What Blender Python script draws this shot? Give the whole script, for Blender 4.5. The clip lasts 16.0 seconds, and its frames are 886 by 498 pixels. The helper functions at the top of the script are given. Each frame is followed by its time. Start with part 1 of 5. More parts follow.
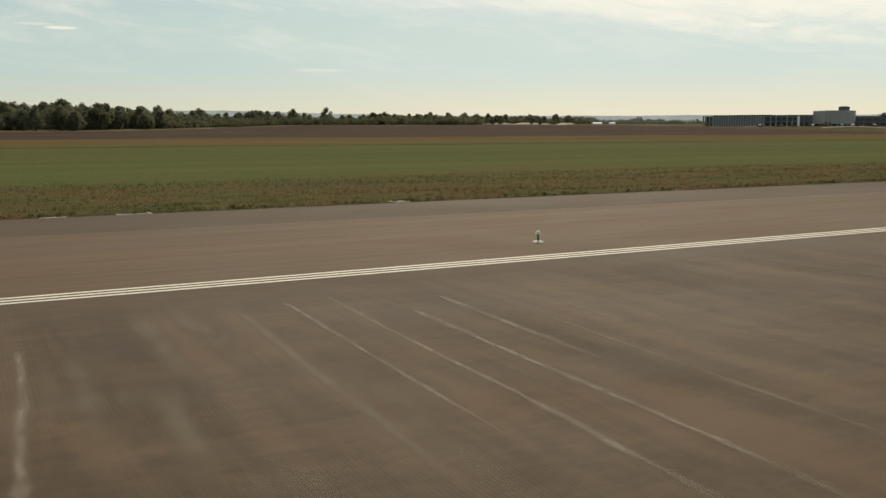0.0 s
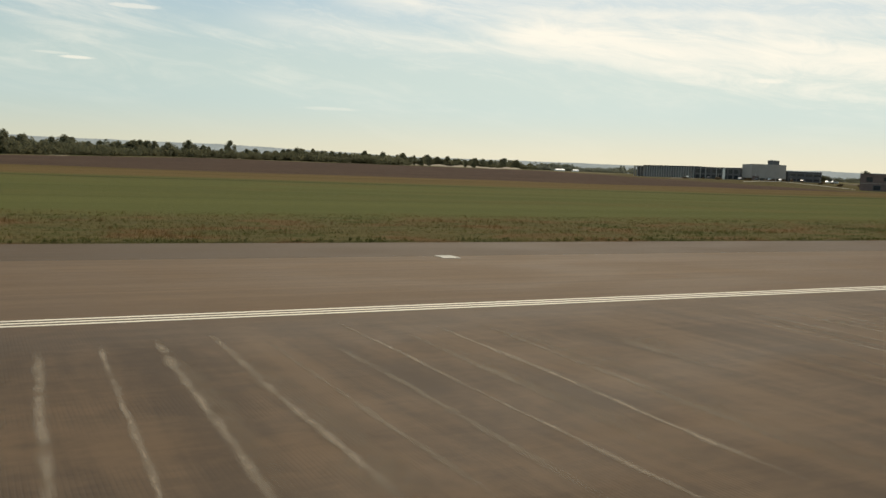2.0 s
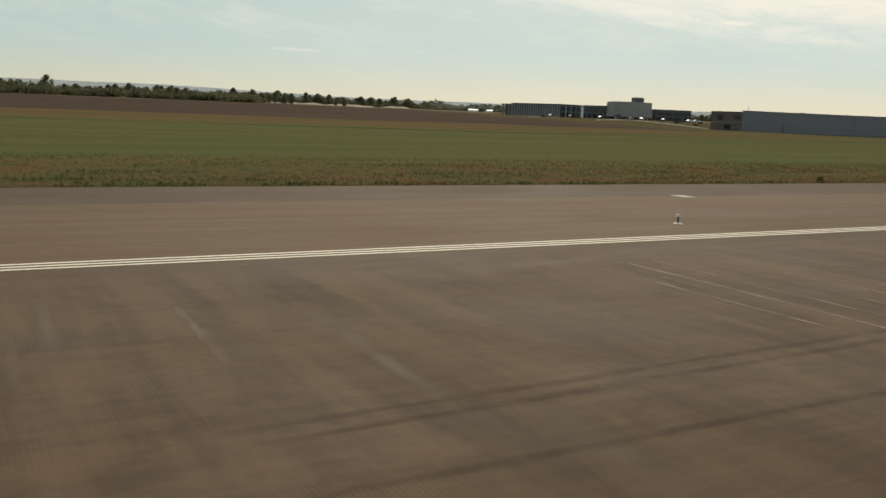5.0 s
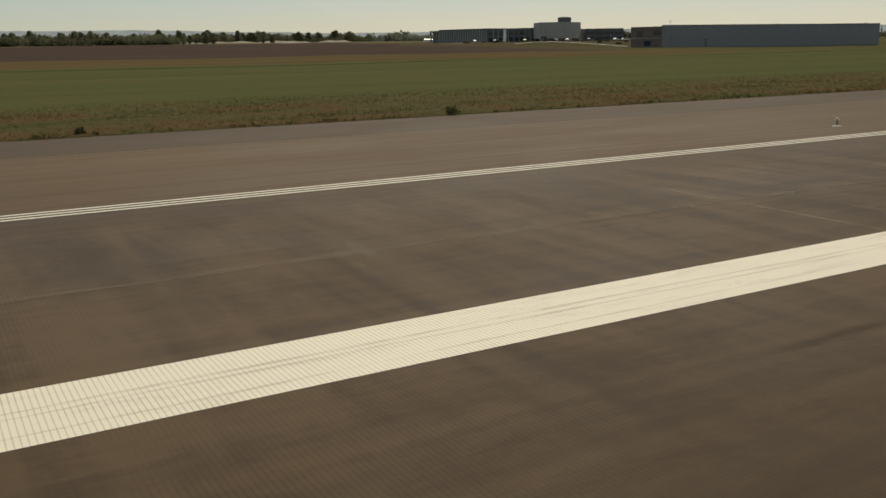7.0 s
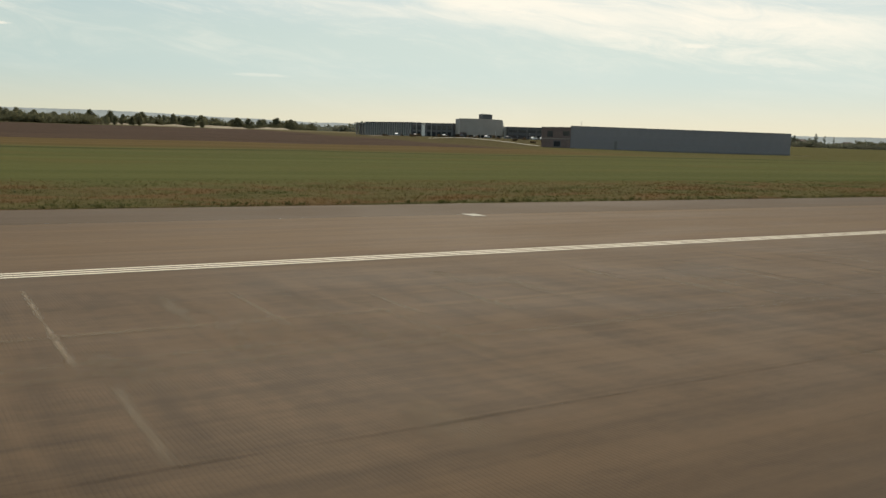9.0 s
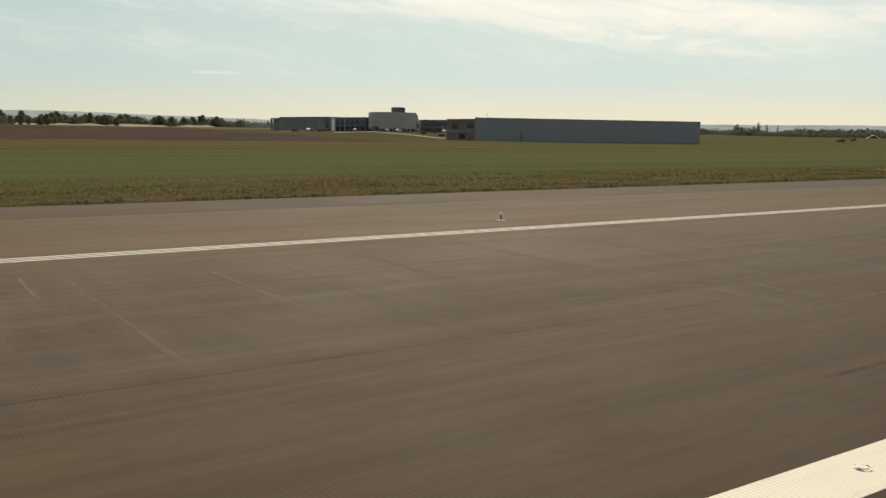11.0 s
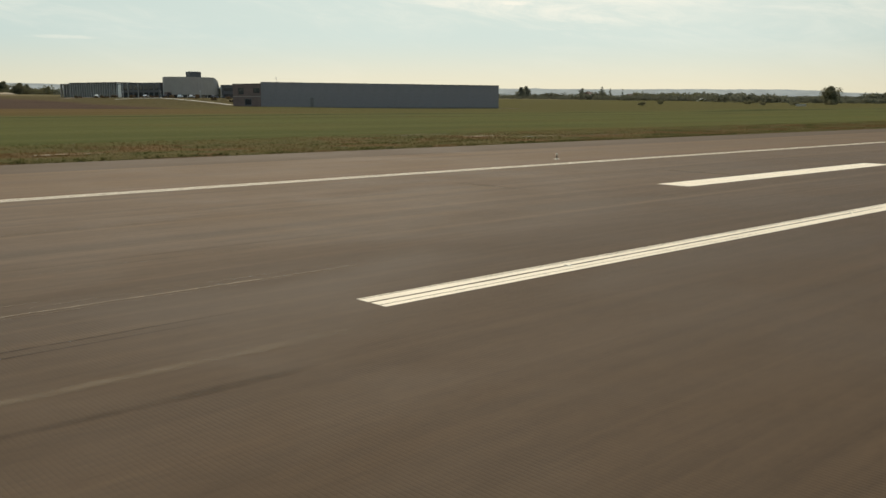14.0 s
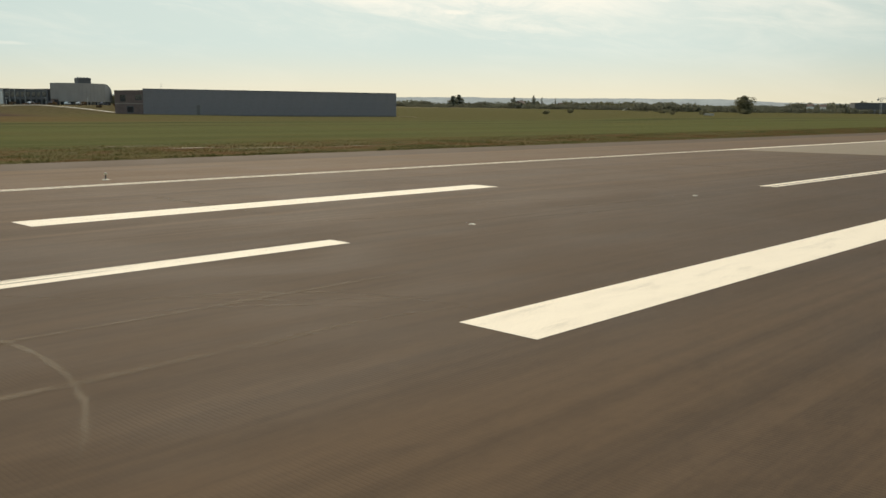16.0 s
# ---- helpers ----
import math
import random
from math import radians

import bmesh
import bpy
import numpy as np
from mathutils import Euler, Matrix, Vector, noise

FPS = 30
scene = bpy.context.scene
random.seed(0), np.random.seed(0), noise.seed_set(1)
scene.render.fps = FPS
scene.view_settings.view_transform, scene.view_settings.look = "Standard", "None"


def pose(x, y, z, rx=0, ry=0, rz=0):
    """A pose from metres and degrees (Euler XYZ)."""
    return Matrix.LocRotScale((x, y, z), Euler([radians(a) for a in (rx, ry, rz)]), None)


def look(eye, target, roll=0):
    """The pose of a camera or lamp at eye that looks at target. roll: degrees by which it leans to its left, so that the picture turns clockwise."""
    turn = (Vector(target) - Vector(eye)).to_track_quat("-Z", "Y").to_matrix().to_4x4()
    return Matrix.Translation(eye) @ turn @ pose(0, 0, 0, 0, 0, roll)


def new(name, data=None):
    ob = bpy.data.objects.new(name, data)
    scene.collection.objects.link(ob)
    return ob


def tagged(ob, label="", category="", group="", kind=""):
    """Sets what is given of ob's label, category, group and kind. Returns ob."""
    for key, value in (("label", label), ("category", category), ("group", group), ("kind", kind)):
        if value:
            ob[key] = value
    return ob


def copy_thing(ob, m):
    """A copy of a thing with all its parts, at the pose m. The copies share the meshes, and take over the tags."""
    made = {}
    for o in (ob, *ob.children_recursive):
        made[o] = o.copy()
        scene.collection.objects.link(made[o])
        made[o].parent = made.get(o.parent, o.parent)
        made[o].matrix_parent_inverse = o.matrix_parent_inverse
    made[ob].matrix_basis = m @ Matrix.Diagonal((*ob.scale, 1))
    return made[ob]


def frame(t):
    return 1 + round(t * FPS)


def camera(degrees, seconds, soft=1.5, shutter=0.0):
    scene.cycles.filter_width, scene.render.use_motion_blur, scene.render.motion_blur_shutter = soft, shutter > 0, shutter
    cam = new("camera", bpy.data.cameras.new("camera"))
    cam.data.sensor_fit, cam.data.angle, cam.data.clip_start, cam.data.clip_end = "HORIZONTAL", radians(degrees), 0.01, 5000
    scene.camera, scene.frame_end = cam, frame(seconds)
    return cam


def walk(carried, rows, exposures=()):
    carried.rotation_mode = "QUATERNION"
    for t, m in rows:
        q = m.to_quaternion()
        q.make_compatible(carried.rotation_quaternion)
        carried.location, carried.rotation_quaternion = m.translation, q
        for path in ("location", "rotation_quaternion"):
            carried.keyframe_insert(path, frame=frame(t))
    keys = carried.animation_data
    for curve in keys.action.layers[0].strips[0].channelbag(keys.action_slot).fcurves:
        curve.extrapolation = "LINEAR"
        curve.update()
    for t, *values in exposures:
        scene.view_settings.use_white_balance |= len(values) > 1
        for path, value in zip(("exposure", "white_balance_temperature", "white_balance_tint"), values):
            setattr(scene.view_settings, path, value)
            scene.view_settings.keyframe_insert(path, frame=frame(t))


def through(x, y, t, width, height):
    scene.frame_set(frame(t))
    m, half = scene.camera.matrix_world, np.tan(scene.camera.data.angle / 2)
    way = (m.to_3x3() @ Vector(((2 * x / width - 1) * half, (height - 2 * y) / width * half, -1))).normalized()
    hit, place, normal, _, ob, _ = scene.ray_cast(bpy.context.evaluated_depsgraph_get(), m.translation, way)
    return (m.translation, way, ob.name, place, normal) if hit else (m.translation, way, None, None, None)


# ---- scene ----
cam = camera(52.34, 16.0, soft=1.5)
EYE = 3.45  # height of the window over the runway
# seconds, along the runway, across it, heading from +y towards +x, pitch, roll
PATH = [
    (0, 21.889, 1.104, 28.136, -7.582, -0.087),
    (0.5, 41.409, 0.889, 27.244, -8.121, 0.701),
    (1, 60.168, 0.811, 27.393, -5.932, 3.599),
    (1.5, 78.168, 0.847, 28.291, -4.067, 4.109),
    (2, 95.406, 0.939, 27.905, -4.936, 2.151),
    (2.5, 111.880, 1.047, 28.129, -6.007, 1.385),
    (3, 127.604, 1.140, 29.314, -7.216, 1.895),
    (3.2, 133.695, 1.170, 29.487, -7.241, 1.812),
    (5.3, 191.471, 0.818, 30.362, -9.111, 2.498),
    (5.5, 196.400, 0.750, 31.160, -9.830, 2.207),
    (6, 208.305, 0.572, 32.711, -10.840, 1.639),
    (6.5, 219.638, 0.389, 31.741, -12.621, 1.230),
    (7, 230.411, 0.166, 30.322, -12.705, -0.846),
    (7.5, 240.623, -0.214, 29.775, -5.861, 0.449),
    (8, 250.252, -0.677, 28.888, -5.715, 1.363),
    (8.5, 259.339, -1.226, 30.972, -6.699, 1.880),
    (8.7, 262.816, -1.464, 31.706, -6.830, 1.981),
    (10.8, 294.080, -4.611, 33.743, -7.104, 0.302),
    (11, 296.699, -4.995, 34.577, -7.199, 0.658),
    (11.5, 303.056, -6.011, 36.738, -7.105, 0.452),
    (12, 309.240, -7.091, 38.572, -6.449, 0.582),
    (12.5, 315.262, -8.242, 39.655, -6.033, 0.786),
    (13, 321.217, -9.442, 40.772, -6.697, 0.657),
    (13.5, 327.106, -10.714, 41.716, -8.216, 0.146),
    (14, 332.927, -12.062, 42.899, -9.263, 0.233),
    (14.5, 338.605, -13.501, 43.172, -9.329, -0.148),
    (15, 344.232, -15.057, 44.018, -9.089, -0.011),
    (15.5, 349.815, -16.664, 45.586, -8.984, 0.226),
    (16, 355.369, -18.304, 46.506, -8.716, 0.409),
]


def gaze(x, y, head, pitch, roll):
    a, b = radians(head), radians(pitch)
    ahead = Vector((math.sin(a) * math.cos(b), math.cos(a) * math.cos(b), math.sin(b)))
    eye = Vector((x, y, EYE))
    return look(eye, eye + ahead * 100, roll)


# seconds, stops, kelvin, tint
EXPOSURE = [(0, 0.06, 7500, 10), (2.5, 0.1, 7500, 10), (3, 0.05, 7500, 10), (5.5, 0.0, 7500, 10), (6, -0.04, 7500, 10), (6.5, -0.25, 7500, 10), (7, -0.25, 7500, 10), (7.5, 0.07, 7500, 10), (8, 0.1, 7500, 10), (12.5, 0.1, 7500, 10), (14, 0.11, 7500, 10), (16, 0.14, 7500, 10)]
walk(cam, [(t, gaze(x, y, h, p, r)) for t, x, y, h, p, r in PATH], EXPOSURE)

# ---- world and sun ----
SUN_AZ, SUN_EL = 34.0, 43.0  # from +y towards +x, and above the horizon


def link(tree, a, b):
    tree.links.new(a, b)


def put(tree, kind):
    return tree.nodes.new(kind)


def feed(tree, socket, value):
    """A socket takes a number, a colour or another node's output."""
    if isinstance(value, bpy.types.NodeSocket):
        tree.links.new(value, socket)
    elif isinstance(value, (tuple, list)) and len(value) == 3 and socket.type == "RGBA":
        socket.default_value = (*value, 1.0)
    else:
        socket.default_value = value


def calc(tree, op, a, b=0.0, c=0.0, clamp=False):
    n = put(tree, "ShaderNodeMath")
    n.operation, n.use_clamp = op, clamp
    for i, v in enumerate((a, b, c)):
        feed(tree, n.inputs[i], v)
    return n.outputs[0]


def remap(tree, v, lo, hi, to_lo=0.0, to_hi=1.0):
    n = put(tree, "ShaderNodeMapRange")
    n.interpolation_type = "SMOOTHSTEP"
    feed(tree, n.inputs["Value"], v)
    for key, val in (("From Min", lo), ("From Max", hi), ("To Min", to_lo), ("To Max", to_hi)):
        feed(tree, n.inputs[key], val)
    return n.outputs["Result"]


def blend(tree, fac, a, b, how="MIX"):
    n = put(tree, "ShaderNodeMix")
    n.data_type, n.blend_type = "RGBA", how
    feed(tree, n.inputs[0], fac)
    feed(tree, n.inputs[6], a)
    feed(tree, n.inputs[7], b)
    return n.outputs[2]


def grain(tree, vec, scale, detail=3.0, rough=0.55, stretch=None, distort=0.0):
    if stretch:
        m = put(tree, "ShaderNodeMapping")
        feed(tree, m.inputs["Vector"], vec)
        m.inputs["Scale"].default_value = stretch
        vec = m.outputs[0]
    n = put(tree, "ShaderNodeTexNoise")
    feed(tree, n.inputs["Vector"], vec)
    n.inputs["Scale"].default_value = scale
    n.inputs["Detail"].default_value = detail
    n.inputs["Roughness"].default_value = rough
    n.inputs["Distortion"].default_value = distort
    return n.outputs["Fac"]


def split(tree, vec):
    n = put(tree, "ShaderNodeSeparateXYZ")
    feed(tree, n.inputs[0], vec)
    return n.outputs


def make_world():
    w = bpy.data.worlds.new("sky")
    scene.world = w
    w.use_nodes = True
    t = w.node_tree
    t.nodes.clear()
    sky = put(t, "ShaderNodeTexSky")
    sky.sky_type, sky.sun_disc = "NISHITA", False
    sky.sun_elevation, sky.sun_rotation = radians(SUN_EL), radians(SUN_AZ)
    sky.altitude, sky.air_density, sky.dust_density, sky.ozone_density = 100, 1.0, 1.0, 1.2
    way = put(t, "ShaderNodeTexCoord").outputs["Generated"]
    x, y, z = split(t, way)
    az = calc(t, "MULTIPLY", calc(t, "ARCTAN2", x, y), 57.2958)
    el = calc(t, "MULTIPLY", calc(t, "ARCSINE", z), 57.2958)
    plane = put(t, "ShaderNodeCombineXYZ")
    feed(t, plane.inputs[0], az)
    feed(t, plane.inputs[1], el)
    flat = plane.outputs[0]
    # thin high cloud: long soft streaks, more of it higher up
    tilt = put(t, "ShaderNodeMapping")
    feed(t, tilt.inputs["Vector"], flat)
    tilt.inputs["Rotation"].default_value = (0, 0, radians(8))
    streak = grain(t, tilt.outputs[0], 1.0, 5.0, 0.55, (0.055, 0.28, 1), 0.9)
    wisp = grain(t, tilt.outputs[0], 1.0, 6.0, 0.7, (0.16, 0.75, 1), 1.2)
    broad = grain(t, tilt.outputs[0], 1.0, 2.0, 0.5, (0.035, 0.13, 1), 0.4)
    amount = calc(t, "ADD", calc(t, "MULTIPLY", streak, 0.6), calc(t, "MULTIPLY", broad, 0.5))
    veil = calc(t, "MULTIPLY", remap(t, calc(t, "ADD", amount, calc(t, "MULTIPLY", calc(t, "SUBTRACT", wisp, 0.5), 0.35)), 0.48, 0.76), remap(t, el, 2.0, 7.5, 0.1, 0.65))

    def puff(a0, e0, wa, we, soft=1.0):
        da = calc(t, "DIVIDE", calc(t, "SUBTRACT", az, a0), wa)
        de = calc(t, "DIVIDE", calc(t, "SUBTRACT", el, e0), we)
        r = calc(t, "ADD", calc(t, "MULTIPLY", da, da), calc(t, "MULTIPLY", de, de))
        ragged = calc(t, "ADD", r, calc(t, "MULTIPLY", calc(t, "SUBTRACT", wisp, 0.5), 3.0))
        return calc(t, "MULTIPLY", remap(t, ragged, 1.3, 0.1), soft)

    def band(a0, a1, e0, slope, w, soft=1.0):
        """A long ragged bank of high cloud between two azimuths."""
        mid = calc(t, "ADD", e0, calc(t, "MULTIPLY", calc(t, "SUBTRACT", az, a0), slope))
        d = calc(t, "ABSOLUTE", calc(t, "DIVIDE", calc(t, "SUBTRACT", el, mid), w))
        d = calc(t, "ADD", d, calc(t, "MULTIPLY", calc(t, "SUBTRACT", streak, 0.5), 3.4))
        d = calc(t, "ADD", d, calc(t, "MULTIPLY", calc(t, "SUBTRACT", wisp, 0.5), 3.2))
        ends = calc(t, "MULTIPLY", remap(t, az, a0 - 4, a0 + 4), remap(t, az, a1 + 8, a1 - 6))
        return calc(t, "MULTIPLY", calc(t, "MULTIPLY", remap(t, d, 1.9, -0.9), ends), soft)

    for one in (puff(5.7, 5.78, 1.1, 0.11, 0.7), puff(4.2, 5.95, 1.3, 0.1, 0.35), puff(47.3, 6.02, 1.7, 0.22, 0.8), puff(8.6, 8.95, 1.6, 0.16, 0.55), band(17, 46, 8.7, -0.07, 0.9, 0.75), band(22, 62, 10.4, -0.03, 1.5, 0.8),
                band(29, 58, 8.9, -0.075, 1.5, 1.0), band(34, 75, 11.0, -0.03, 0.8, 0.75), band(18, 40, 12.5, -0.05, 1.2, 0.8), band(50, 68, 7.6, -0.03, 0.8, 0.75), band(-20, 12, 11.5, 0.0, 1.0, 0.5),
                puff(20.6, 3.6, 2.2, 0.14, 0.3), puff(59.5, 6.9, 2.2, 0.5, 0.6)):
        veil = calc(t, "MAXIMUM", veil, one)
    # hazy air low down pales the blue towards the horizon
    upper = blend(t, 0.7, sky.outputs[0], UPPER_COL)
    middle = blend(t, remap(t, el, 13.0, 5.0), upper, MIDDLE_COL)
    sky_col = blend(t, remap(t, el, 4.2, 0.2), middle, HAZE_COL)
    sky_col = blend(t, remap(t, az, 42.0, -14.0, 0.0, 0.8), sky_col, blend(t, 1.0, sky_col, (0.67, 0.755, 0.79), "MULTIPLY"))
    sky_col = blend(t, remap(t, az, 56.0, 80.0, 0.0, 0.9), sky_col, blend(t, 1.0, sky_col, (0.78, 0.80, 0.80), "MULTIPLY"))
    col = blend(t, calc(t, "MULTIPLY", veil, 0.9), sky_col, CLOUD_COL)
    bg = put(t, "ShaderNodeBackground")
    feed(t, bg.inputs["Color"], col)
    bg.inputs["Strength"].default_value = 0.1
    out = put(t, "ShaderNodeOutputWorld")
    link(t, bg.outputs[0], out.inputs[0])


UPPER_COL = (2.9, 4.9, 6.9)
MIDDLE_COL = (5.75, 7.15, 7.45)
HAZE_COL, CLOUD_COL = (7.55, 7.45, 6.25), (9.3, 9.3, 8.9)
make_world()
sun = new("sun", bpy.data.lights.new("sun", "SUN"))
sun.data.energy, sun.data.angle, sun.data.color = 3.2, radians(0.6), (1.0, 0.93, 0.82)
a, b = radians(SUN_AZ), radians(SUN_EL)
sun.matrix_world = look((math.sin(a) * math.cos(b) * 900, math.cos(a) * math.cos(b) * 900, math.sin(b) * 900), (0, 0, 0))


# ---- materials ----
def material(name, colour, rough=0.8, metal=0.0, vary=0.25, scale=1.0, fine=20.0, bump=0.1, far=0.02, spec=0.5, coords="Object", each=0.0):
    """Two scales of variation round a colour, with a fine relief. each: how much repeats differ in tone."""
    m = bpy.data.materials.new(name)
    m.use_nodes = True
    t = m.node_tree
    p = t.nodes["Principled BSDF"]
    vec = put(t, "ShaderNodeTexCoord").outputs["Object"] if coords == "Object" else put(t, "ShaderNodeNewGeometry").outputs["Position"]
    big, small = grain(t, vec, scale, 3), grain(t, vec, fine, 2)
    tone = calc(t, "ADD", calc(t, "MULTIPLY", big, 0.65), calc(t, "MULTIPLY", small, 0.35))
    f = remap(t, tone, 0.3, 0.7)
    if each:
        f = calc(t, "ADD", f, calc(t, "MULTIPLY", calc(t, "SUBTRACT", put(t, "ShaderNodeObjectInfo").outputs["Random"], 0.5), each))
    lo, hi = tuple(c * (1 - vary) for c in colour), tuple(min(1, c * (1 + vary)) for c in colour)
    feed(t, p.inputs["Base Color"], blend(t, f, lo, hi))
    p.inputs["Metallic"].default_value = metal
    feed(t, p.inputs["Roughness"], remap(t, big, 0.2, 0.8, max(0.02, rough - 0.1), min(1, rough + 0.1)))
    p.inputs["Specular IOR Level"].default_value = spec
    if bump:
        b = put(t, "ShaderNodeBump")
        b.inputs["Strength"].default_value = bump
        b.inputs["Distance"].default_value = far
        feed(t, b.inputs["Height"], tone)
        link(t, b.outputs[0], p.inputs["Normal"])
    return m


GROOVE = 0.064  # spacing of the saw-cut drainage grooves


def saw_cuts(t, pos, x):
    """Depth of the grooves across the runway, deeper in some places than in others."""
    wave = calc(t, "FRACT", calc(t, "DIVIDE", x, GROOVE))
    slot = calc(t, "SUBTRACT", remap(t, wave, 0.0, 0.22), remap(t, wave, 0.3, 0.55))
    return calc(t, "MULTIPLY", slot, remap(t, grain(t, pos, 1.0, 3, 0.6, (0.25, 0.35, 0)), 0.36, 0.66, 0.0, 0.85))


def relief(t, p, height):
    b = put(t, "ShaderNodeBump")
    b.inputs["Strength"].default_value = 0.35
    b.inputs["Distance"].default_value = 0.006
    feed(t, b.inputs["Height"], height)
    link(t, b.outputs[0], p.inputs["Normal"])


def asphalt(name, dark, light, grooved=True, streaky=1.0, spec=0.22):
    m = bpy.data.materials.new(name)
    m.use_nodes = True
    t = m.node_tree
    p = t.nodes["Principled BSDF"]
    pos = put(t, "ShaderNodeNewGeometry").outputs["Position"]
    x, y, z = split(t, pos)
    long_streak = grain(t, pos, 1.0, 4, 0.6, (0.012, 0.9, 0.0), 0.6)
    fine_streak = grain(t, pos, 1.0, 3, 0.6, (0.05, 4.0, 0.0), 0.3)
    blotch = grain(t, pos, 1.0, 4, 0.55, (0.16, 0.28, 0.0), 0.5)
    patch = grain(t, pos, 1.0, 2, 0.5, (0.03, 0.08, 0.0))
    stone = grain(t, pos, 60, 3, 0.7)
    lane = grain(t, pos, 1.0, 5, 0.7, (0.02, 2.6, 0.0), 0.25)
    speck = grain(t, pos, 1.0, 4, 0.75, (3.2, 5.5, 0.0), 0.3)
    mottle = grain(t, pos, 1.0, 5, 0.7, (0.7, 2.2, 0.0), 0.5)
    # wheels leave their streaks along the runway mostly in the touchdown zone
    wheels = remap(t, x, 170, 300, 0.4 * streaky, streaky) if grooved else streaky
    tone = 0.0
    for pattern, weight in ((long_streak, 0.34), (fine_streak, 0.16), (lane, 0.34)):
        tone = calc(t, "ADD", tone, calc(t, "MULTIPLY", calc(t, "SUBTRACT", pattern, 0.5), calc(t, "MULTIPLY", wheels, weight)))
    for pattern, weight in ((blotch, 0.24), (patch, 0.24), (stone, 0.12), (speck, 0.2), (mottle, 0.26)):
        tone = calc(t, "ADD", tone, calc(t, "MULTIPLY", calc(t, "SUBTRACT", pattern, 0.5), weight))
    if grooved:
        # dust swept across the runway, in the part that the grooving saw passed most
        cross = grain(t, pos, 1.0, 4, 0.6, (0.9, 0.09, 0.0), 0.5)
        cloudy = grain(t, pos, 1.0, 3, 0.6, (0.45, 0.3, 0.0), 0.8)
        where = calc(t, "MULTIPLY", calc(t, "MULTIPLY", remap(t, y, 3, 9), remap(t, y, 21, 17)), remap(t, x, 340, 240, 0.15, 1.0))
        extra = calc(t, "ADD", calc(t, "MULTIPLY", calc(t, "SUBTRACT", cross, 0.5), 0.7), calc(t, "MULTIPLY", calc(t, "SUBTRACT", cloudy, 0.5), 0.45))
        tone = calc(t, "ADD", tone, calc(t, "MULTIPLY", extra, where))
    f = remap(t, tone, -0.2, 0.2)
    col = blend(t, f, dark, light)
    if grooved:
        # a broad ragged band along the middle is darker, more so further along
        edge = calc(t, "ADD", calc(t, "ABSOLUTE", calc(t, "ADD", y, 4.0)), calc(t, "MULTIPLY", calc(t, "SUBTRACT", long_streak, 0.5), 14))
        mid_band = calc(t, "MULTIPLY", remap(t, edge, 15, 4), remap(t, x, -50, 260, 0.45, 1.0))
        col = blend(t, calc(t, "MULTIPLY", mid_band, 0.5), col, (0.036, 0.021, 0.0105))
    height = stone
    if grooved:
        slot = saw_cuts(t, pos, x)
        col = blend(t, calc(t, "MULTIPLY", slot, 0.20), col, (0.026, 0.021, 0.016))
        height = calc(t, "SUBTRACT", calc(t, "MULTIPLY", stone, 0.4), slot)
    feed(t, p.inputs["Base Color"], col)
    feed(t, p.inputs["Roughness"], remap(t, blotch, 0.3, 0.7, 0.80, 0.88))
    p.inputs["Specular IOR Level"].default_value = spec
    p.inputs["Specular Tint"].default_value = (1.0, 0.86, 0.68, 1)
    relief(t, p, height)
    return m


def worn(name, colour, wear=0.25, under=(0.07, 0.06, 0.05), alpha_lo=0.0, stretch=(0.6, 3.0, 0), grooved=False):
    """Paint or dust on the pavement: a thin coat with worn, dirty patches."""
    m = bpy.data.materials.new(name)
    m.use_nodes = True
    t = m.node_tree
    p = t.nodes["Principled BSDF"]
    pos = put(t, "ShaderNodeNewGeometry").outputs["Position"]
    a = grain(t, pos, 1.0, 4, 0.6, stretch, 0.4)
    c = grain(t, pos, 14, 3, 0.6)
    f = calc(t, "ADD", calc(t, "MULTIPLY", a, 0.7), calc(t, "MULTIPLY", c, 0.3))
    worn_off = remap(t, f, 0.52, 0.75, 0.0, wear)
    col = blend(t, worn_off, colour, under)
    if grooved:
        # the saw cuts go through the paint; dirt lies in them
        wave = calc(t, "FRACT", calc(t, "DIVIDE", split(t, pos)[0], GROOVE))
        slot = calc(t, "SUBTRACT", remap(t, wave, 0.0, 0.12), remap(t, wave, 0.2, 0.36))
        col = blend(t, calc(t, "MULTIPLY", slot, remap(t, a, 0.3, 0.7, 0.25, 0.5)), col, under)
    feed(t, p.inputs["Base Color"], col)
    p.inputs["Roughness"].default_value = 0.75
    if alpha_lo:
        feed(t, p.inputs["Alpha"], remap(t, f, 0.36, 0.66, 0.0, alpha_lo))
    return m


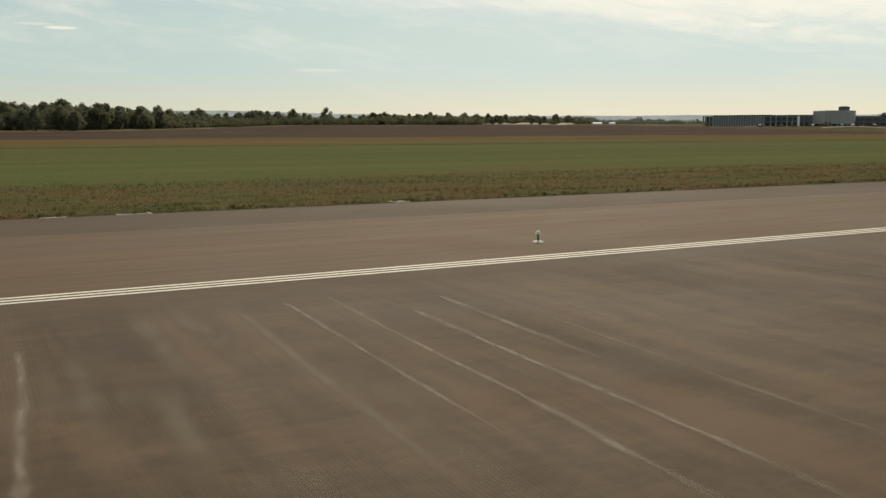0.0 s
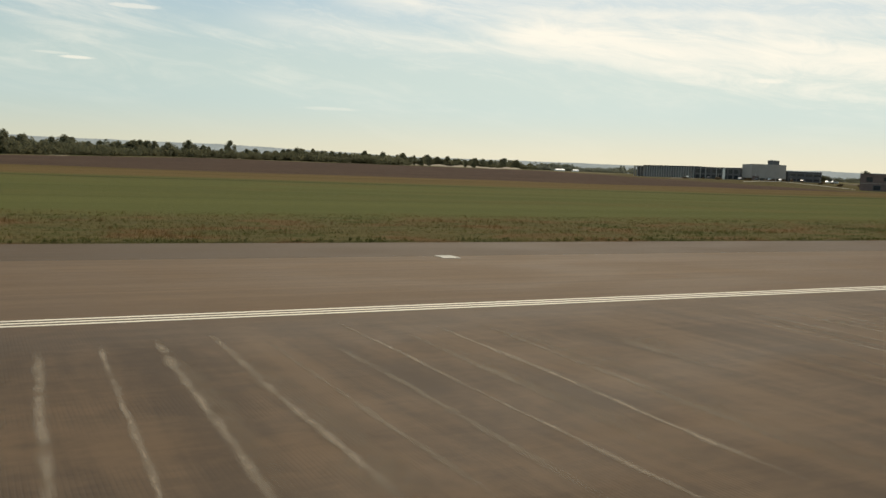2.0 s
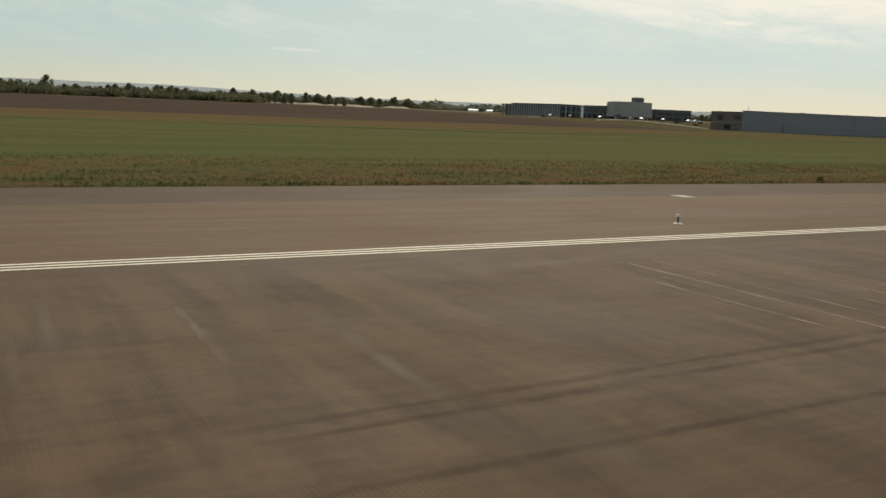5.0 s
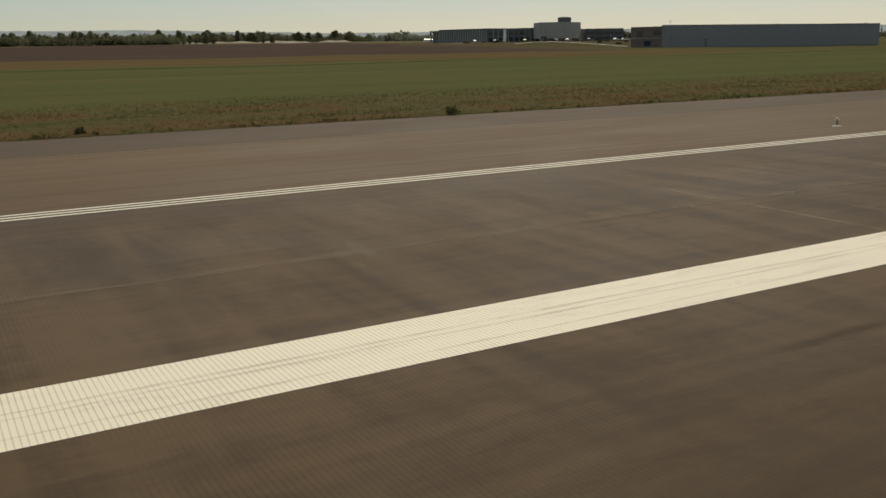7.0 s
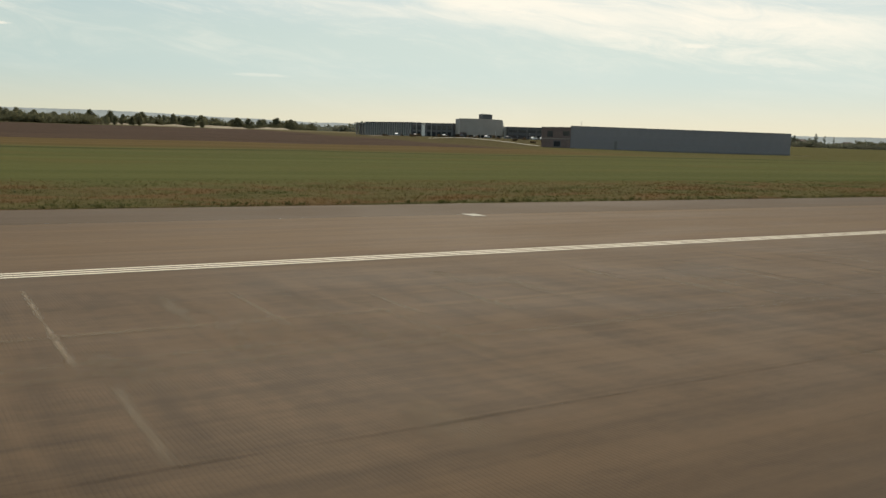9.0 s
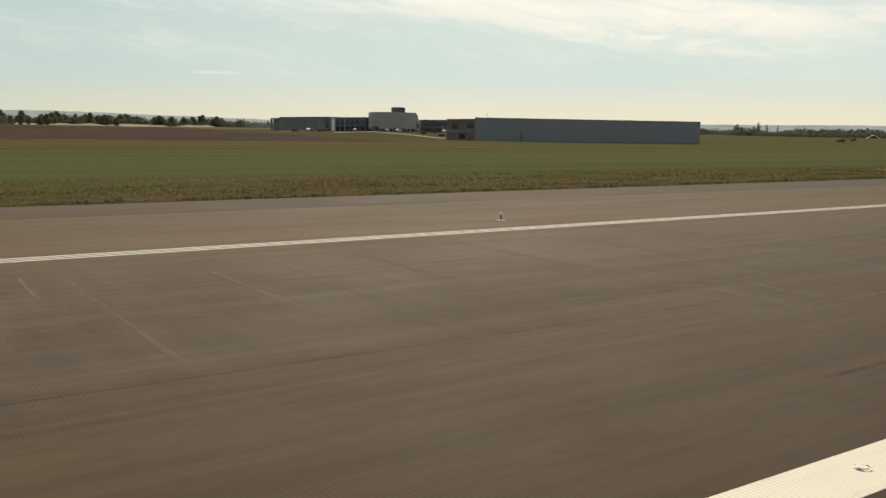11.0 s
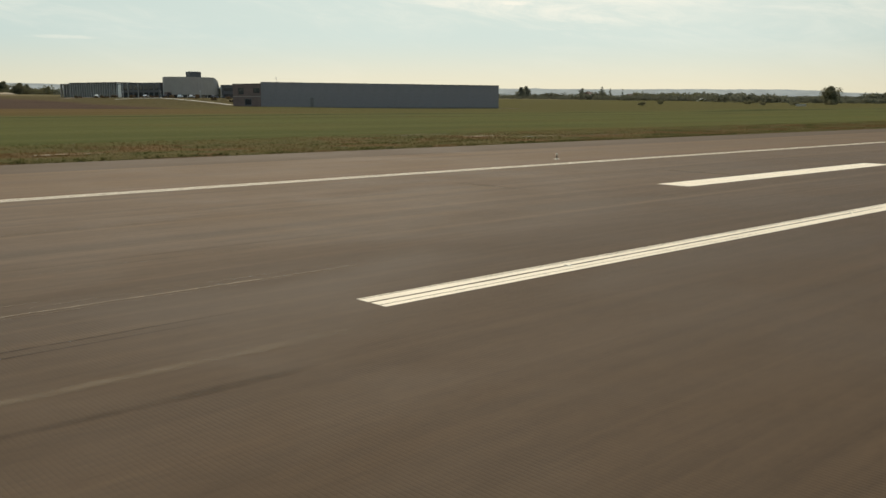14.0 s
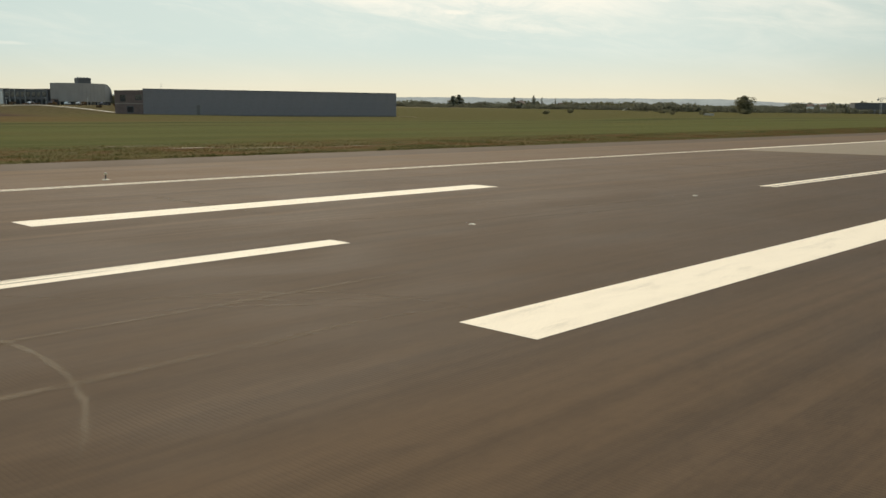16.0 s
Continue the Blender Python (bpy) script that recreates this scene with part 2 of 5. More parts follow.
def dusty(name, colour, most, ragged=0.5, stretch=(9, 1.3, 0), taper=0.3, core=1.0):
    """Loose dust lying in a feathered strip: thickest along its middle, ragged like fibres, thinning out at both ends."""
    m = bpy.data.materials.new(name)
    m.use_nodes = True
    t = m.node_tree
    p = t.nodes["Principled BSDF"]
    u, v, w = split(t, put(t, "ShaderNodeTexCoord").outputs["UV"])
    pos = put(t, "ShaderNodeNewGeometry").outputs["Position"]
    fibre = grain(t, pos, 1.0, 2.5, 0.55, stretch, 0.5)
    clot = grain(t, pos, 1.0, 3, 0.6, (1.3, 0.9, 0), 0.4)
    off = calc(t, "ABSOLUTE", calc(t, "SUBTRACT", calc(t, "MULTIPLY", u, 2.0), 1.0))
    body = remap(t, calc(t, "ADD", off, calc(t, "MULTIPLY", calc(t, "SUBTRACT", fibre, 0.5), ragged * 2)), 0.95, 0.05)
    body = calc(t, "POWER", body, core)
    ends = calc(t, "MULTIPLY", remap(t, v, 0.0, taper), remap(t, v, 1.0, 1.0 - taper * 1.7))
    a = calc(t, "MULTIPLY", calc(t, "MULTIPLY", body, ends), remap(t, clot, 0.30, 0.60, 0.32, 1.0))
    a = calc(t, "MULTIPLY", a, calc(t, "MULTIPLY", remap(t, off, 1.0, 0.7), most))
    feed(t, p.inputs["Base Color"], blend(t, fibre, tuple(c * 0.8 for c in colour), tuple(c * 1.2 for c in colour)))
    p.inputs["Roughness"].default_value = 0.84
    p.inputs["Specular IOR Level"].default_value = 0.27
    p.inputs["Specular Tint"].default_value = (1.0, 0.86, 0.68, 1)
    feed(t, p.inputs["Alpha"], a)
    relief(t, p, calc(t, "SUBTRACT", calc(t, "MULTIPLY", grain(t, pos, 60, 3, 0.7), 0.4), saw_cuts(t, pos, split(t, pos)[0])))
    return m


def land(name):
    """Airfield grass, dry strip, ploughed field and meadow, by where they lie."""
    m = bpy.data.materials.new(name)
    m.use_nodes = True
    t = m.node_tree
    p = t.nodes["Principled BSDF"]
    pos = put(t, "ShaderNodeNewGeometry").outputs["Position"]
    x, y, z = split(t, pos)
    wob = grain(t, pos, 1.0, 3, 0.6, (0.012, 0.02, 0))
    wob2 = grain(t, pos, 1.0, 3, 0.6, (0.05, 0.3, 0))
    tuft = grain(t, pos, 1.0, 3, 0.65, (0.35, 0.9, 0))
    strip = grain(t, pos, 1.0, 3, 0.6, (0.004, 0.1, 0), 0.3)
    fine = grain(t, pos, 3.0, 3, 0.7)
    yy = calc(t, "ADD", y, calc(t, "MULTIPLY", calc(t, "SUBTRACT", wob, 0.5), 26))
    yn = calc(t, "ADD", y, calc(t, "MULTIPLY", calc(t, "SUBTRACT", wob2, 0.5), 16))
    green = blend(t, remap(t, strip, 0.25, 0.75), (0.073, 0.079, 0.025), (0.106, 0.107, 0.036))
    green = blend(t, calc(t, "MULTIPLY", remap(t, tuft, 0.45, 0.75), 0.4), green, (0.094, 0.088, 0.026))
    mown = grain(t, pos, 1.0, 4, 0.65, (0.02, 0.05, 0), 0.6)
    green = blend(t, calc(t, "MULTIPLY", remap(t, mown, 0.5, 0.68), 0.7), green, (0.112, 0.090, 0.030))
    brown = blend(t, remap(t, tuft, 0.35, 0.65), (0.078, 0.066, 0.026), (0.110, 0.088, 0.036))
    rusty = grain(t, pos, 1.0, 4, 0.6, (0.14, 0.2, 0), 0.6)
    brown = blend(t, calc(t, "MULTIPLY", remap(t, rusty, 0.50, 0.60), 0.9), brown, (0.120, 0.071, 0.032))
    brown = blend(t, calc(t, "MULTIPLY", remap(t, rusty, 0.46, 0.34), 0.7), brown, (0.066, 0.066, 0.022))
    dry = blend(t, remap(t, strip, 0.38, 0.62), (0.095, 0.065, 0.024), (0.138, 0.090, 0.036))
    furrow = grain(t, pos, 1.0, 4, 0.65, (0.014, 0.25, 0), 0.3)
    soil = blend(t, remap(t, furrow, 0.32, 0.68), (0.050, 0.031, 0.023), (0.092, 0.058, 0.042))
    meadow = blend(t, remap(t, tuft, 0.3, 0.7), (0.074, 0.067, 0.021), (0.108, 0.093, 0.034))
    col = blend(t, remap(t, yn, 52, 66), brown, green)
    scrub = blend(t, remap(t, tuft, 0.35, 0.65), (0.060, 0.046, 0.020), (0.112, 0.088, 0.040))
    far_col = blend(t, remap(t, x, 445, 520), dry, meadow)
    bank = calc(t, "MULTIPLY", calc(t, "MULTIPLY", remap(t, x, 478, 500), remap(t, x, 640, 590)), remap(t, yy, 300, 345))
    far_col = blend(t, calc(t, "MULTIPLY", bank, 0.85), far_col, scrub)
    col = blend(t, remap(t, yy, 186, 206), col, far_col)
    ditch = calc(t, "MULTIPLY", calc(t, "SUBTRACT", remap(t, yy, 176, 181), remap(t, yy, 183, 188)), remap(t, grain(t, pos, 1.0, 2, 0.5, (0.01, 0, 0)), 0.3, 0.5, 0.3, 1.0))
    col = blend(t, calc(t, "MULTIPLY", ditch, 0.75), col, (0.035, 0.032, 0.014))
    drain = calc(t, "MULTIPLY", calc(t, "SUBTRACT", remap(t, yy, 146, 149), remap(t, yy, 150, 154)), remap(t, x, 400, 450))
    col = blend(t, calc(t, "MULTIPLY", drain, 0.6), col, (0.04, 0.035, 0.014))
    # the ploughed field ends short of the tree line, which bends away
    limit = calc(t, "MINIMUM", calc(t, "ADD", 395.0, calc(t, "MULTIPLY", calc(t, "MAXIMUM", calc(t, "SUBTRACT", x, 75.0), 0.0), 1.05)), calc(t, "ADD", 500.0, calc(t, "MULTIPLY", x, 0.2)))
    past = calc(t, "SUBTRACT", yy, limit)
    field = calc(t, "MULTIPLY", remap(t, yy, 272, 286), remap(t, calc(t, "ADD", x, calc(t, "MULTIPLY", wob, 40)), 520, 495))
    col = blend(t, field, col, soil)
    beyond = blend(t, remap(t, wob, 0.4, 0.6), (0.075, 0.07, 0.03), (0.17, 0.135, 0.075))
    col = blend(t, remap(t, past, -6, 10), col, beyond)
    col = blend(t, remap(t, fine, 0.2, 0.8, 0.0, 0.25), col, (0.03, 0.028, 0.012))
    feed(t, p.inputs["Base Color"], col)
    p.inputs["Roughness"].default_value = 1.0
    p.inputs["Specular IOR Level"].default_value = 0.02
    b = put(t, "ShaderNodeBump")
    b.inputs["Strength"].default_value = 0.8
    b.inputs["Distance"].default_value = 0.25
    feed(t, b.inputs["Height"], calc(t, "ADD", tuft, fine))
    link(t, b.outputs[0], p.inputs["Normal"])
    return m


def foliage(name, dark, light, through=0.25, patchy=False):
    m = bpy.data.materials.new(name)
    m.use_nodes = True
    t = m.node_tree
    p = t.nodes["Principled BSDF"]
    rnd = put(t, "ShaderNodeNewGeometry").outputs["Random Per Island"]
    own = put(t, "ShaderNodeObjectInfo").outputs["Random"]
    f = calc(t, "ADD", calc(t, "MULTIPLY", rnd, 0.7), calc(t, "MULTIPLY", own, 0.3))
    col = blend(t, f, dark, light)
    if patchy:
        # grass grows rusty in some patches and dark green in others
        rusty = grain(t, put(t, "ShaderNodeNewGeometry").outputs["Position"], 1.0, 4, 0.6, (0.14, 0.2, 0), 0.6)
        col = blend(t, calc(t, "MULTIPLY", remap(t, rusty, 0.50, 0.60), 0.95), col, (0.126, 0.077, 0.033))
        col = blend(t, calc(t, "MULTIPLY", remap(t, rusty, 0.48, 0.38), 0.9), col, (0.050, 0.060, 0.019))
    feed(t, p.inputs["Base Color"], col)
    p.inputs["Roughness"].default_value = 0.7
    p.inputs["Specular IOR Level"].default_value = 0.05
    lit = put(t, "ShaderNodeBsdfTranslucent")
    feed(t, lit.inputs["Color"], col)
    mix = put(t, "ShaderNodeMixShader")
    mix.inputs[0].default_value = through
    link(t, p.outputs[0], mix.inputs[1])
    link(t, lit.outputs[0], mix.inputs[2])
    link(t, mix.outputs[0], t.nodes["Material Output"].inputs[0])
    return m


def glass(name, tint=(0.02, 0.025, 0.03), rough=0.08):
    m = bpy.data.materials.new(name)
    m.use_nodes = True
    t = m.node_tree
    p = t.nodes["Principled BSDF"]
    vec = put(t, "ShaderNodeTexCoord").outputs["Object"]
    feed(t, p.inputs["Base Color"], blend(t, grain(t, vec, 0.4, 2), tuple(c * 0.6 for c in tint), tuple(c * 1.5 for c in tint)))
    p.inputs["Roughness"].default_value = rough
    p.inputs["Specular IOR Level"].default_value = 0.6
    return m


RUNWAY = asphalt("grooved_asphalt", (0.042, 0.0242, 0.0122), (0.100, 0.0600, 0.0312), spec=0.27)
SHOULDER = asphalt("shoulder_asphalt", (0.076, 0.0440, 0.0215), (0.118, 0.0705, 0.0350), grooved=False, streaky=1.2, spec=0.22)
OUTER = asphalt("outer_shoulder_asphalt", (0.053, 0.032, 0.017), (0.078, 0.049, 0.027), grooved=False, spec=0.2)
CONCRETE = asphalt("pale_concrete", (0.16, 0.128, 0.090), (0.22, 0.180, 0.130), grooved=False, streaky=0.6)
PAINT = worn("white_paint", (0.70, 0.62, 0.48), 0.3)
CUT_PAINT = worn("grooved_white_paint", (0.77, 0.675, 0.52), 0.3, under=(0.19, 0.155, 0.115), grooved=True)
STREAK_PLAIN = dusty("dust_in_the_cracks", (0.235, 0.182, 0.128), 0.68, 0.36, (3.0, 1.2, 0), 0.12, 1.9)
STREAK = dusty("dust_in_the_fine_cracks", (0.21, 0.163, 0.113), 0.52, 0.4, (3.0, 1.2, 0), 0.2, 1.7)
STREAK_FAINT = dusty("dust_in_the_faint_cracks", (0.19, 0.147, 0.10), 0.5, 0.5, (3.0, 1.2, 0), 0.3, 1.3)
DUST = dusty("pale_dust", (0.172, 0.125, 0.082), 0.42, 0.8, (2.0, 0.8, 0))
HAZY_DUST = dusty("thin_dust", (0.172, 0.125, 0.082), 0.42, 0.8, (2.0, 0.9, 0))
SCUFF = dusty("pale_scuff", (0.21, 0.158, 0.105), 0.42, 0.7, (0.5, 4, 0), 0.2)
SCUFF_PLAIN = dusty("plain_pale_scuff", (0.24, 0.184, 0.126), 0.75, 0.3, (0.3, 4, 0), 0.2)
RUBBER_MARK = dusty("rubber_mark", (0.022, 0.0145, 0.0085), 0.55, 0.35, (0.3, 5, 0), 0.16)
BARE = dusty("bare_soil", (0.26, 0.20, 0.13), 0.95, 0.9, (1.2, 1.5, 0), 0.35)
SAND = material("pale_sand", (0.25, 0.195, 0.125), 0.95, vary=0.3, scale=0.3, fine=3, bump=0.3)
GRIME = dusty("wheel_grime", (0.20, 0.155, 0.11), 0.2, 0.9, (0.6, 6, 0), 0.1)
SEAL = dusty("dark_sealant", (0.028, 0.019, 0.011), 0.27, 0.6, (0.5, 5, 0), 0.06)
SLAB = material("pale_cast_concrete", (0.42, 0.38, 0.31), 0.85, scale=2.0)
LAND = land("airfield_grass_and_fields")
# distance haze is mixed into the hills' base colour, hence the pale blue-grey
HILL = material("haze_paled_wooded_hills", (0.30, 0.325, 0.325), 0.95, vary=0.12, scale=0.01, fine=0.05, bump=0, coords="World", spec=0.0)
BLADE = foliage("dry_grass_blades", (0.098, 0.082, 0.033), (0.122, 0.099, 0.042), 0.6, True)
BLADE_RUSTY = foliage("rust_brown_weed_stalks", (0.10, 0.074, 0.034), (0.125, 0.090, 0.041), 0.6, True)
BLADE_GREEN = foliage("green_grass_blades", (0.082, 0.080, 0.022), (0.102, 0.097, 0.029), 0.6, True)
# lighter and greyer than the leaves are, to stand in for haze
LEAF = foliage("haze_paled_leaves", (0.150, 0.146, 0.086), (0.215, 0.203, 0.122), 0.5)
# the same leaves painted darker to offset top light, then paled for haze
UNDERGROWTH = foliage("undergrowth_leaves", (0.115, 0.112, 0.062), (0.160, 0.152, 0.088), 0.5)
# leaf green partly paled, with haze put into the colour
LEAF_HALF_HAZED = foliage("half_hazed_wood_leaves", (0.115, 0.118, 0.08), (0.165, 0.165, 0.12), 0.6)
WEED = foliage("weed_leaves", (0.06, 0.062, 0.02), (0.10, 0.098, 0.035), 0.5)
# paler and greyer still: the haze over the farthest trees, as leaf colour
LEAF_HAZED = foliage("hazed_far_tree_leaves", (0.15, 0.158, 0.118), (0.21, 0.215, 0.165), 0.6)
LEAF_DRY = foliage("brown_shrub_leaves", (0.10, 0.07, 0.04), (0.16, 0.105, 0.06), 0.5)
BARK = material("bark", (0.06, 0.048, 0.036), 0.9, scale=3)
CLADDING = material("blue_grey_steel_cladding", (0.215, 0.200, 0.204), 0.55, metal=0.0, vary=0.12, scale=0.08, fine=1.2, bump=0.05)
TRIM = material("dark_metal_trim", (0.06, 0.06, 0.062), 0.5, vary=0.1)
BRICK = material("brown_brick", (0.155, 0.106, 0.090), 0.85, vary=0.25, scale=0.5, fine=6, bump=0.2)
PANEL = material("pale_grey_panel", (0.32, 0.285, 0.25), 0.6, vary=0.1, scale=0.2, fine=2, bump=0.03)
# charcoal raised a little, as haze before the offices would lift it
DARK_PANEL = material("charcoal_panel", (0.085, 0.084, 0.086), 0.5, vary=0.2, scale=0.3, fine=2)
FIN = material("white_metal_fin", (0.36, 0.345, 0.32), 0.45, vary=0.08)
GLASS = glass("dark_window_glass")
# dark panes painted mid-grey to imitate haze in front of the hall
HALL_GLASS = glass("haze_greyed_hall_glass", (0.17, 0.165, 0.155), 0.3)
GRAVEL_ROOF = material("gravel_roof", (0.16, 0.15, 0.14), 0.95, scale=0.5)
WHITE_METAL = material("white_enamel", (0.75, 0.73, 0.68), 0.4, vary=0.06, bump=0)
LAMP_PAINT = material("warm_white_lamp_paint", (0.78, 0.71, 0.57), 0.65, vary=0.15, scale=8, fine=60, bump=0.05, spec=0.2)
STEEL = material("galvanised_steel", (0.40, 0.40, 0.40), 0.4, metal=0.8, vary=0.15, bump=0)
RUBBER = material("black_rubber", (0.02, 0.02, 0.02), 0.8, bump=0)
ROOF_TILE = material("roof_tiles", (0.12, 0.075, 0.06), 0.85, scale=1)
PLASTER = material("pale_plaster", (0.5, 0.47, 0.42), 0.9, scale=0.5)
LENS = glass("clear_lamp_glass", (0.66, 0.60, 0.48), 0.45)


# ---- mesh helpers ----
def mesh_of(name, verts, faces, mat, smooth=False):
    me = bpy.data.meshes.new(name)
    me.from_pydata([tuple(map(float, v)) for v in verts], [], faces)
    me.materials.append(mat)
    if smooth:
        me.shade_smooth()
    me.update()
    return me


def add_box(bm, x0, y0, z0, x1, y1, z1, bevel=0.0):
    m = Matrix.Translation(((x0 + x1) / 2, (y0 + y1) / 2, (z0 + z1) / 2)) @ Matrix.Diagonal((x1 - x0, y1 - y0, z1 - z0, 1))
    made = bmesh.ops.create_cube(bm, size=1, matrix=m)
    if bevel:
        edges = {e for v in made["verts"] for e in v.link_edges}
        bmesh.ops.bevel(bm, geom=list(edges), offset=bevel, segments=1, affect="EDGES")


def add_tube(bm, base, top, r0, r1, sides=8):
    base, top = Vector(base), Vector(top)
    turn = (top - base).to_track_quat("Z", "Y").to_matrix().to_4x4()
    m = Matrix.Translation((base + top) / 2) @ turn
    bmesh.ops.create_cone(bm, cap_ends=True, segments=sides, radius1=r0, radius2=r1, depth=(top - base).length, matrix=m)


def add_prism(bm, outline, z0, z1):
    """An upright prism over a plan outline, counter-clockwise from above."""
    low = [bm.verts.new((x, y, z0)) for x, y in outline]
    high = [bm.verts.new((x, y, z1)) for x, y in outline]
    n = len(outline)
    bm.faces.new(high)
    bm.faces.new(low[::-1])
    for i in range(n):
        j = (i + 1) % n
        bm.faces.new((low[i], low[j], high[j], high[i]))


def mesh_from(name, bm, mat):
    me = bpy.data.meshes.new(name)
    bmesh.ops.recalc_face_normals(bm, faces=bm.faces)
    bm.to_mesh(me)
    bm.free()
    me.materials.append(mat)
    return me


def part(name, bm, mat, parent, label=""):
    """Links a bmesh as one mesh object under a thing or a part."""
    ob = new(name, mesh_from(name, bm, mat))
    ob.parent = parent
    return tagged(ob, label) if label else ob


def thing(name, label, category, group="", at=(0, 0, 0), turn=0.0, kind=""):
    ob = new(name)
    ob.empty_display_size = 0.2
    ob.matrix_basis = pose(*at, 0, 0, turn)
    return tagged(ob, label, category, group, kind)


def boxes(*rows, bevel=0.0):
    bm = bmesh.new()
    for r in rows:
        add_box(bm, *r, bevel=bevel)
    return bm


def step(a, b, v):
    f = min(1.0, max(0.0, (v - a) / (b - a)))
    return f * f * (3 - 2 * f)


# ---- ground ----
GRASS_EDGE = 39.6


def rise(x, y):
    """Height of the land over the runway."""
    field = np.interp(y, [185, 300, 576, 750, 1300, 2500, 5000], [0, 0.9, 6.3, 8.0, 11.5, 15, 20])
    terrace = np.interp(y, [185, 300, 338, 385, 520, 750, 1300, 2500, 5000], [0, 0.85, 1.5, 4.8, 5.1, 8.0, 11.5, 15, 20])
    east = np.interp(y, [140, 260, 320, 1000, 1300, 2500, 5000], [0, 2.2, 2.7, 9, 11.5, 15, 20])
    w1, w2 = step(490, 525, x), step(636, 715, x)
    z = field * (1 - w1) + w1 * ((1 - w2) * terrace + w2 * east)
    if y > 60:
        z += 0.25 * step(60, 200, y) * noise.noise((x * 0.02, y * 0.03, 0.3))
    return float(z)


def make_ground():
    xs = sorted({*range(-4800, -200, 400), *range(-200, 0, 25), *range(0, 900, 9), *range(900, 2000, 40), *range(2000, 5000, 250)})
    ys = sorted({-4800, -3000, -1500, -700, -300, -120, -60, -GRASS_EDGE - 0.1, -GRASS_EDGE, 0, GRASS_EDGE, GRASS_EDGE + 0.1, *range(41, 80, 3),
                 *range(80, 200, 10), *range(200, 620, 7), *range(620, 1000, 25), *range(1000, 2000, 80), *range(2000, 4900, 250)})
    verts = []
    for y in ys:
        for x in xs:
            on_land = abs(y) > GRASS_EDGE + 0.05
            z = rise(x, y) + 0.02 if on_land else -0.09
            if 40 < y < 70:
                z += 0.05 * noise.noise((x * 0.3, y * 0.4, 2.0))
            verts.append((x, y, z))
    n = len(xs)
    faces = [(j * n + i, j * n + i + 1, (j + 1) * n + i + 1, (j + 1) * n + i) for j in range(len(ys) - 1) for i in range(n - 1)]
    ob = new("ground", mesh_of("ground", verts, faces, LAND, True))
    tagged(ob, "flat airfield grass with dry strips and a ploughed field", "ground", kind="structure")


make_ground()


def slab(name, x0, x1, y0, y1, mat, label):
    ob = new(name, mesh_from(name, boxes((x0, y0, -0.08, x1, y1, 0.0)), mat))
    return tagged(ob, label, "runway", kind="structure")


EDGE = 21.6
JOIN = 436.2  # where the pavement changes to pale concrete
PAVEMENT = slab("runway", -600, JOIN, -EDGE, EDGE, RUNWAY, "worn grey-brown asphalt runway with cross grooves")
slab("runway", JOIN, 2400, -EDGE, EDGE, CONCRETE, "pale concrete runway section, joined to the asphalt")
for side in (1, -1):
    lo, hi = sorted((side * EDGE, side * 33.3))
    slab("shoulder", -600, 2400, lo, hi, SHOULDER, "smooth grey-brown asphalt shoulder beside the runway")
    lo, hi = sorted((side * 33.3, side * GRASS_EDGE))
    slab("shoulder", -600, 2400, lo, hi, OUTER, "darker outer asphalt shoulder beside the grass")


def make_hills():
    """A low wooded ridge, far off, all along the view."""
    verts, faces = [], []
    n = 420
    for i in range(n):
        a = radians(-25 + 130 * i / (n - 1))
        az = math.degrees(a)
        d = 4550
        x, y = 250 + d * math.sin(a), d * math.cos(a)
        top = float(np.interp(az, [-10, 5, 11, 17, 24, 48, 54, 59, 64, 68, 72, 90], [92, 94, 95, 86, 70, 70, 65, 67, 66, 52, 44, 44]))
        top += 3.5 * noise.noise((az * 0.3, 1.7, 0)) + 2.5 * noise.noise((az * 0.8, 5.1, 0)) + 1.5 * noise.noise((az * 3, 9, 0))
        verts += [(x * 0.93, y * 0.93, 0), (x, y, top), (x * 1.02, y * 1.02, top * 0.8)]
    for i in range(n - 1):
        for k in (0, 1):
            j = 3 * i + k
            faces.append((j, j + 3, j + 4, j + 1))
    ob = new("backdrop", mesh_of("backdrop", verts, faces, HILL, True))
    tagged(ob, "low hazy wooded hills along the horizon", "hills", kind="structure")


make_hills()


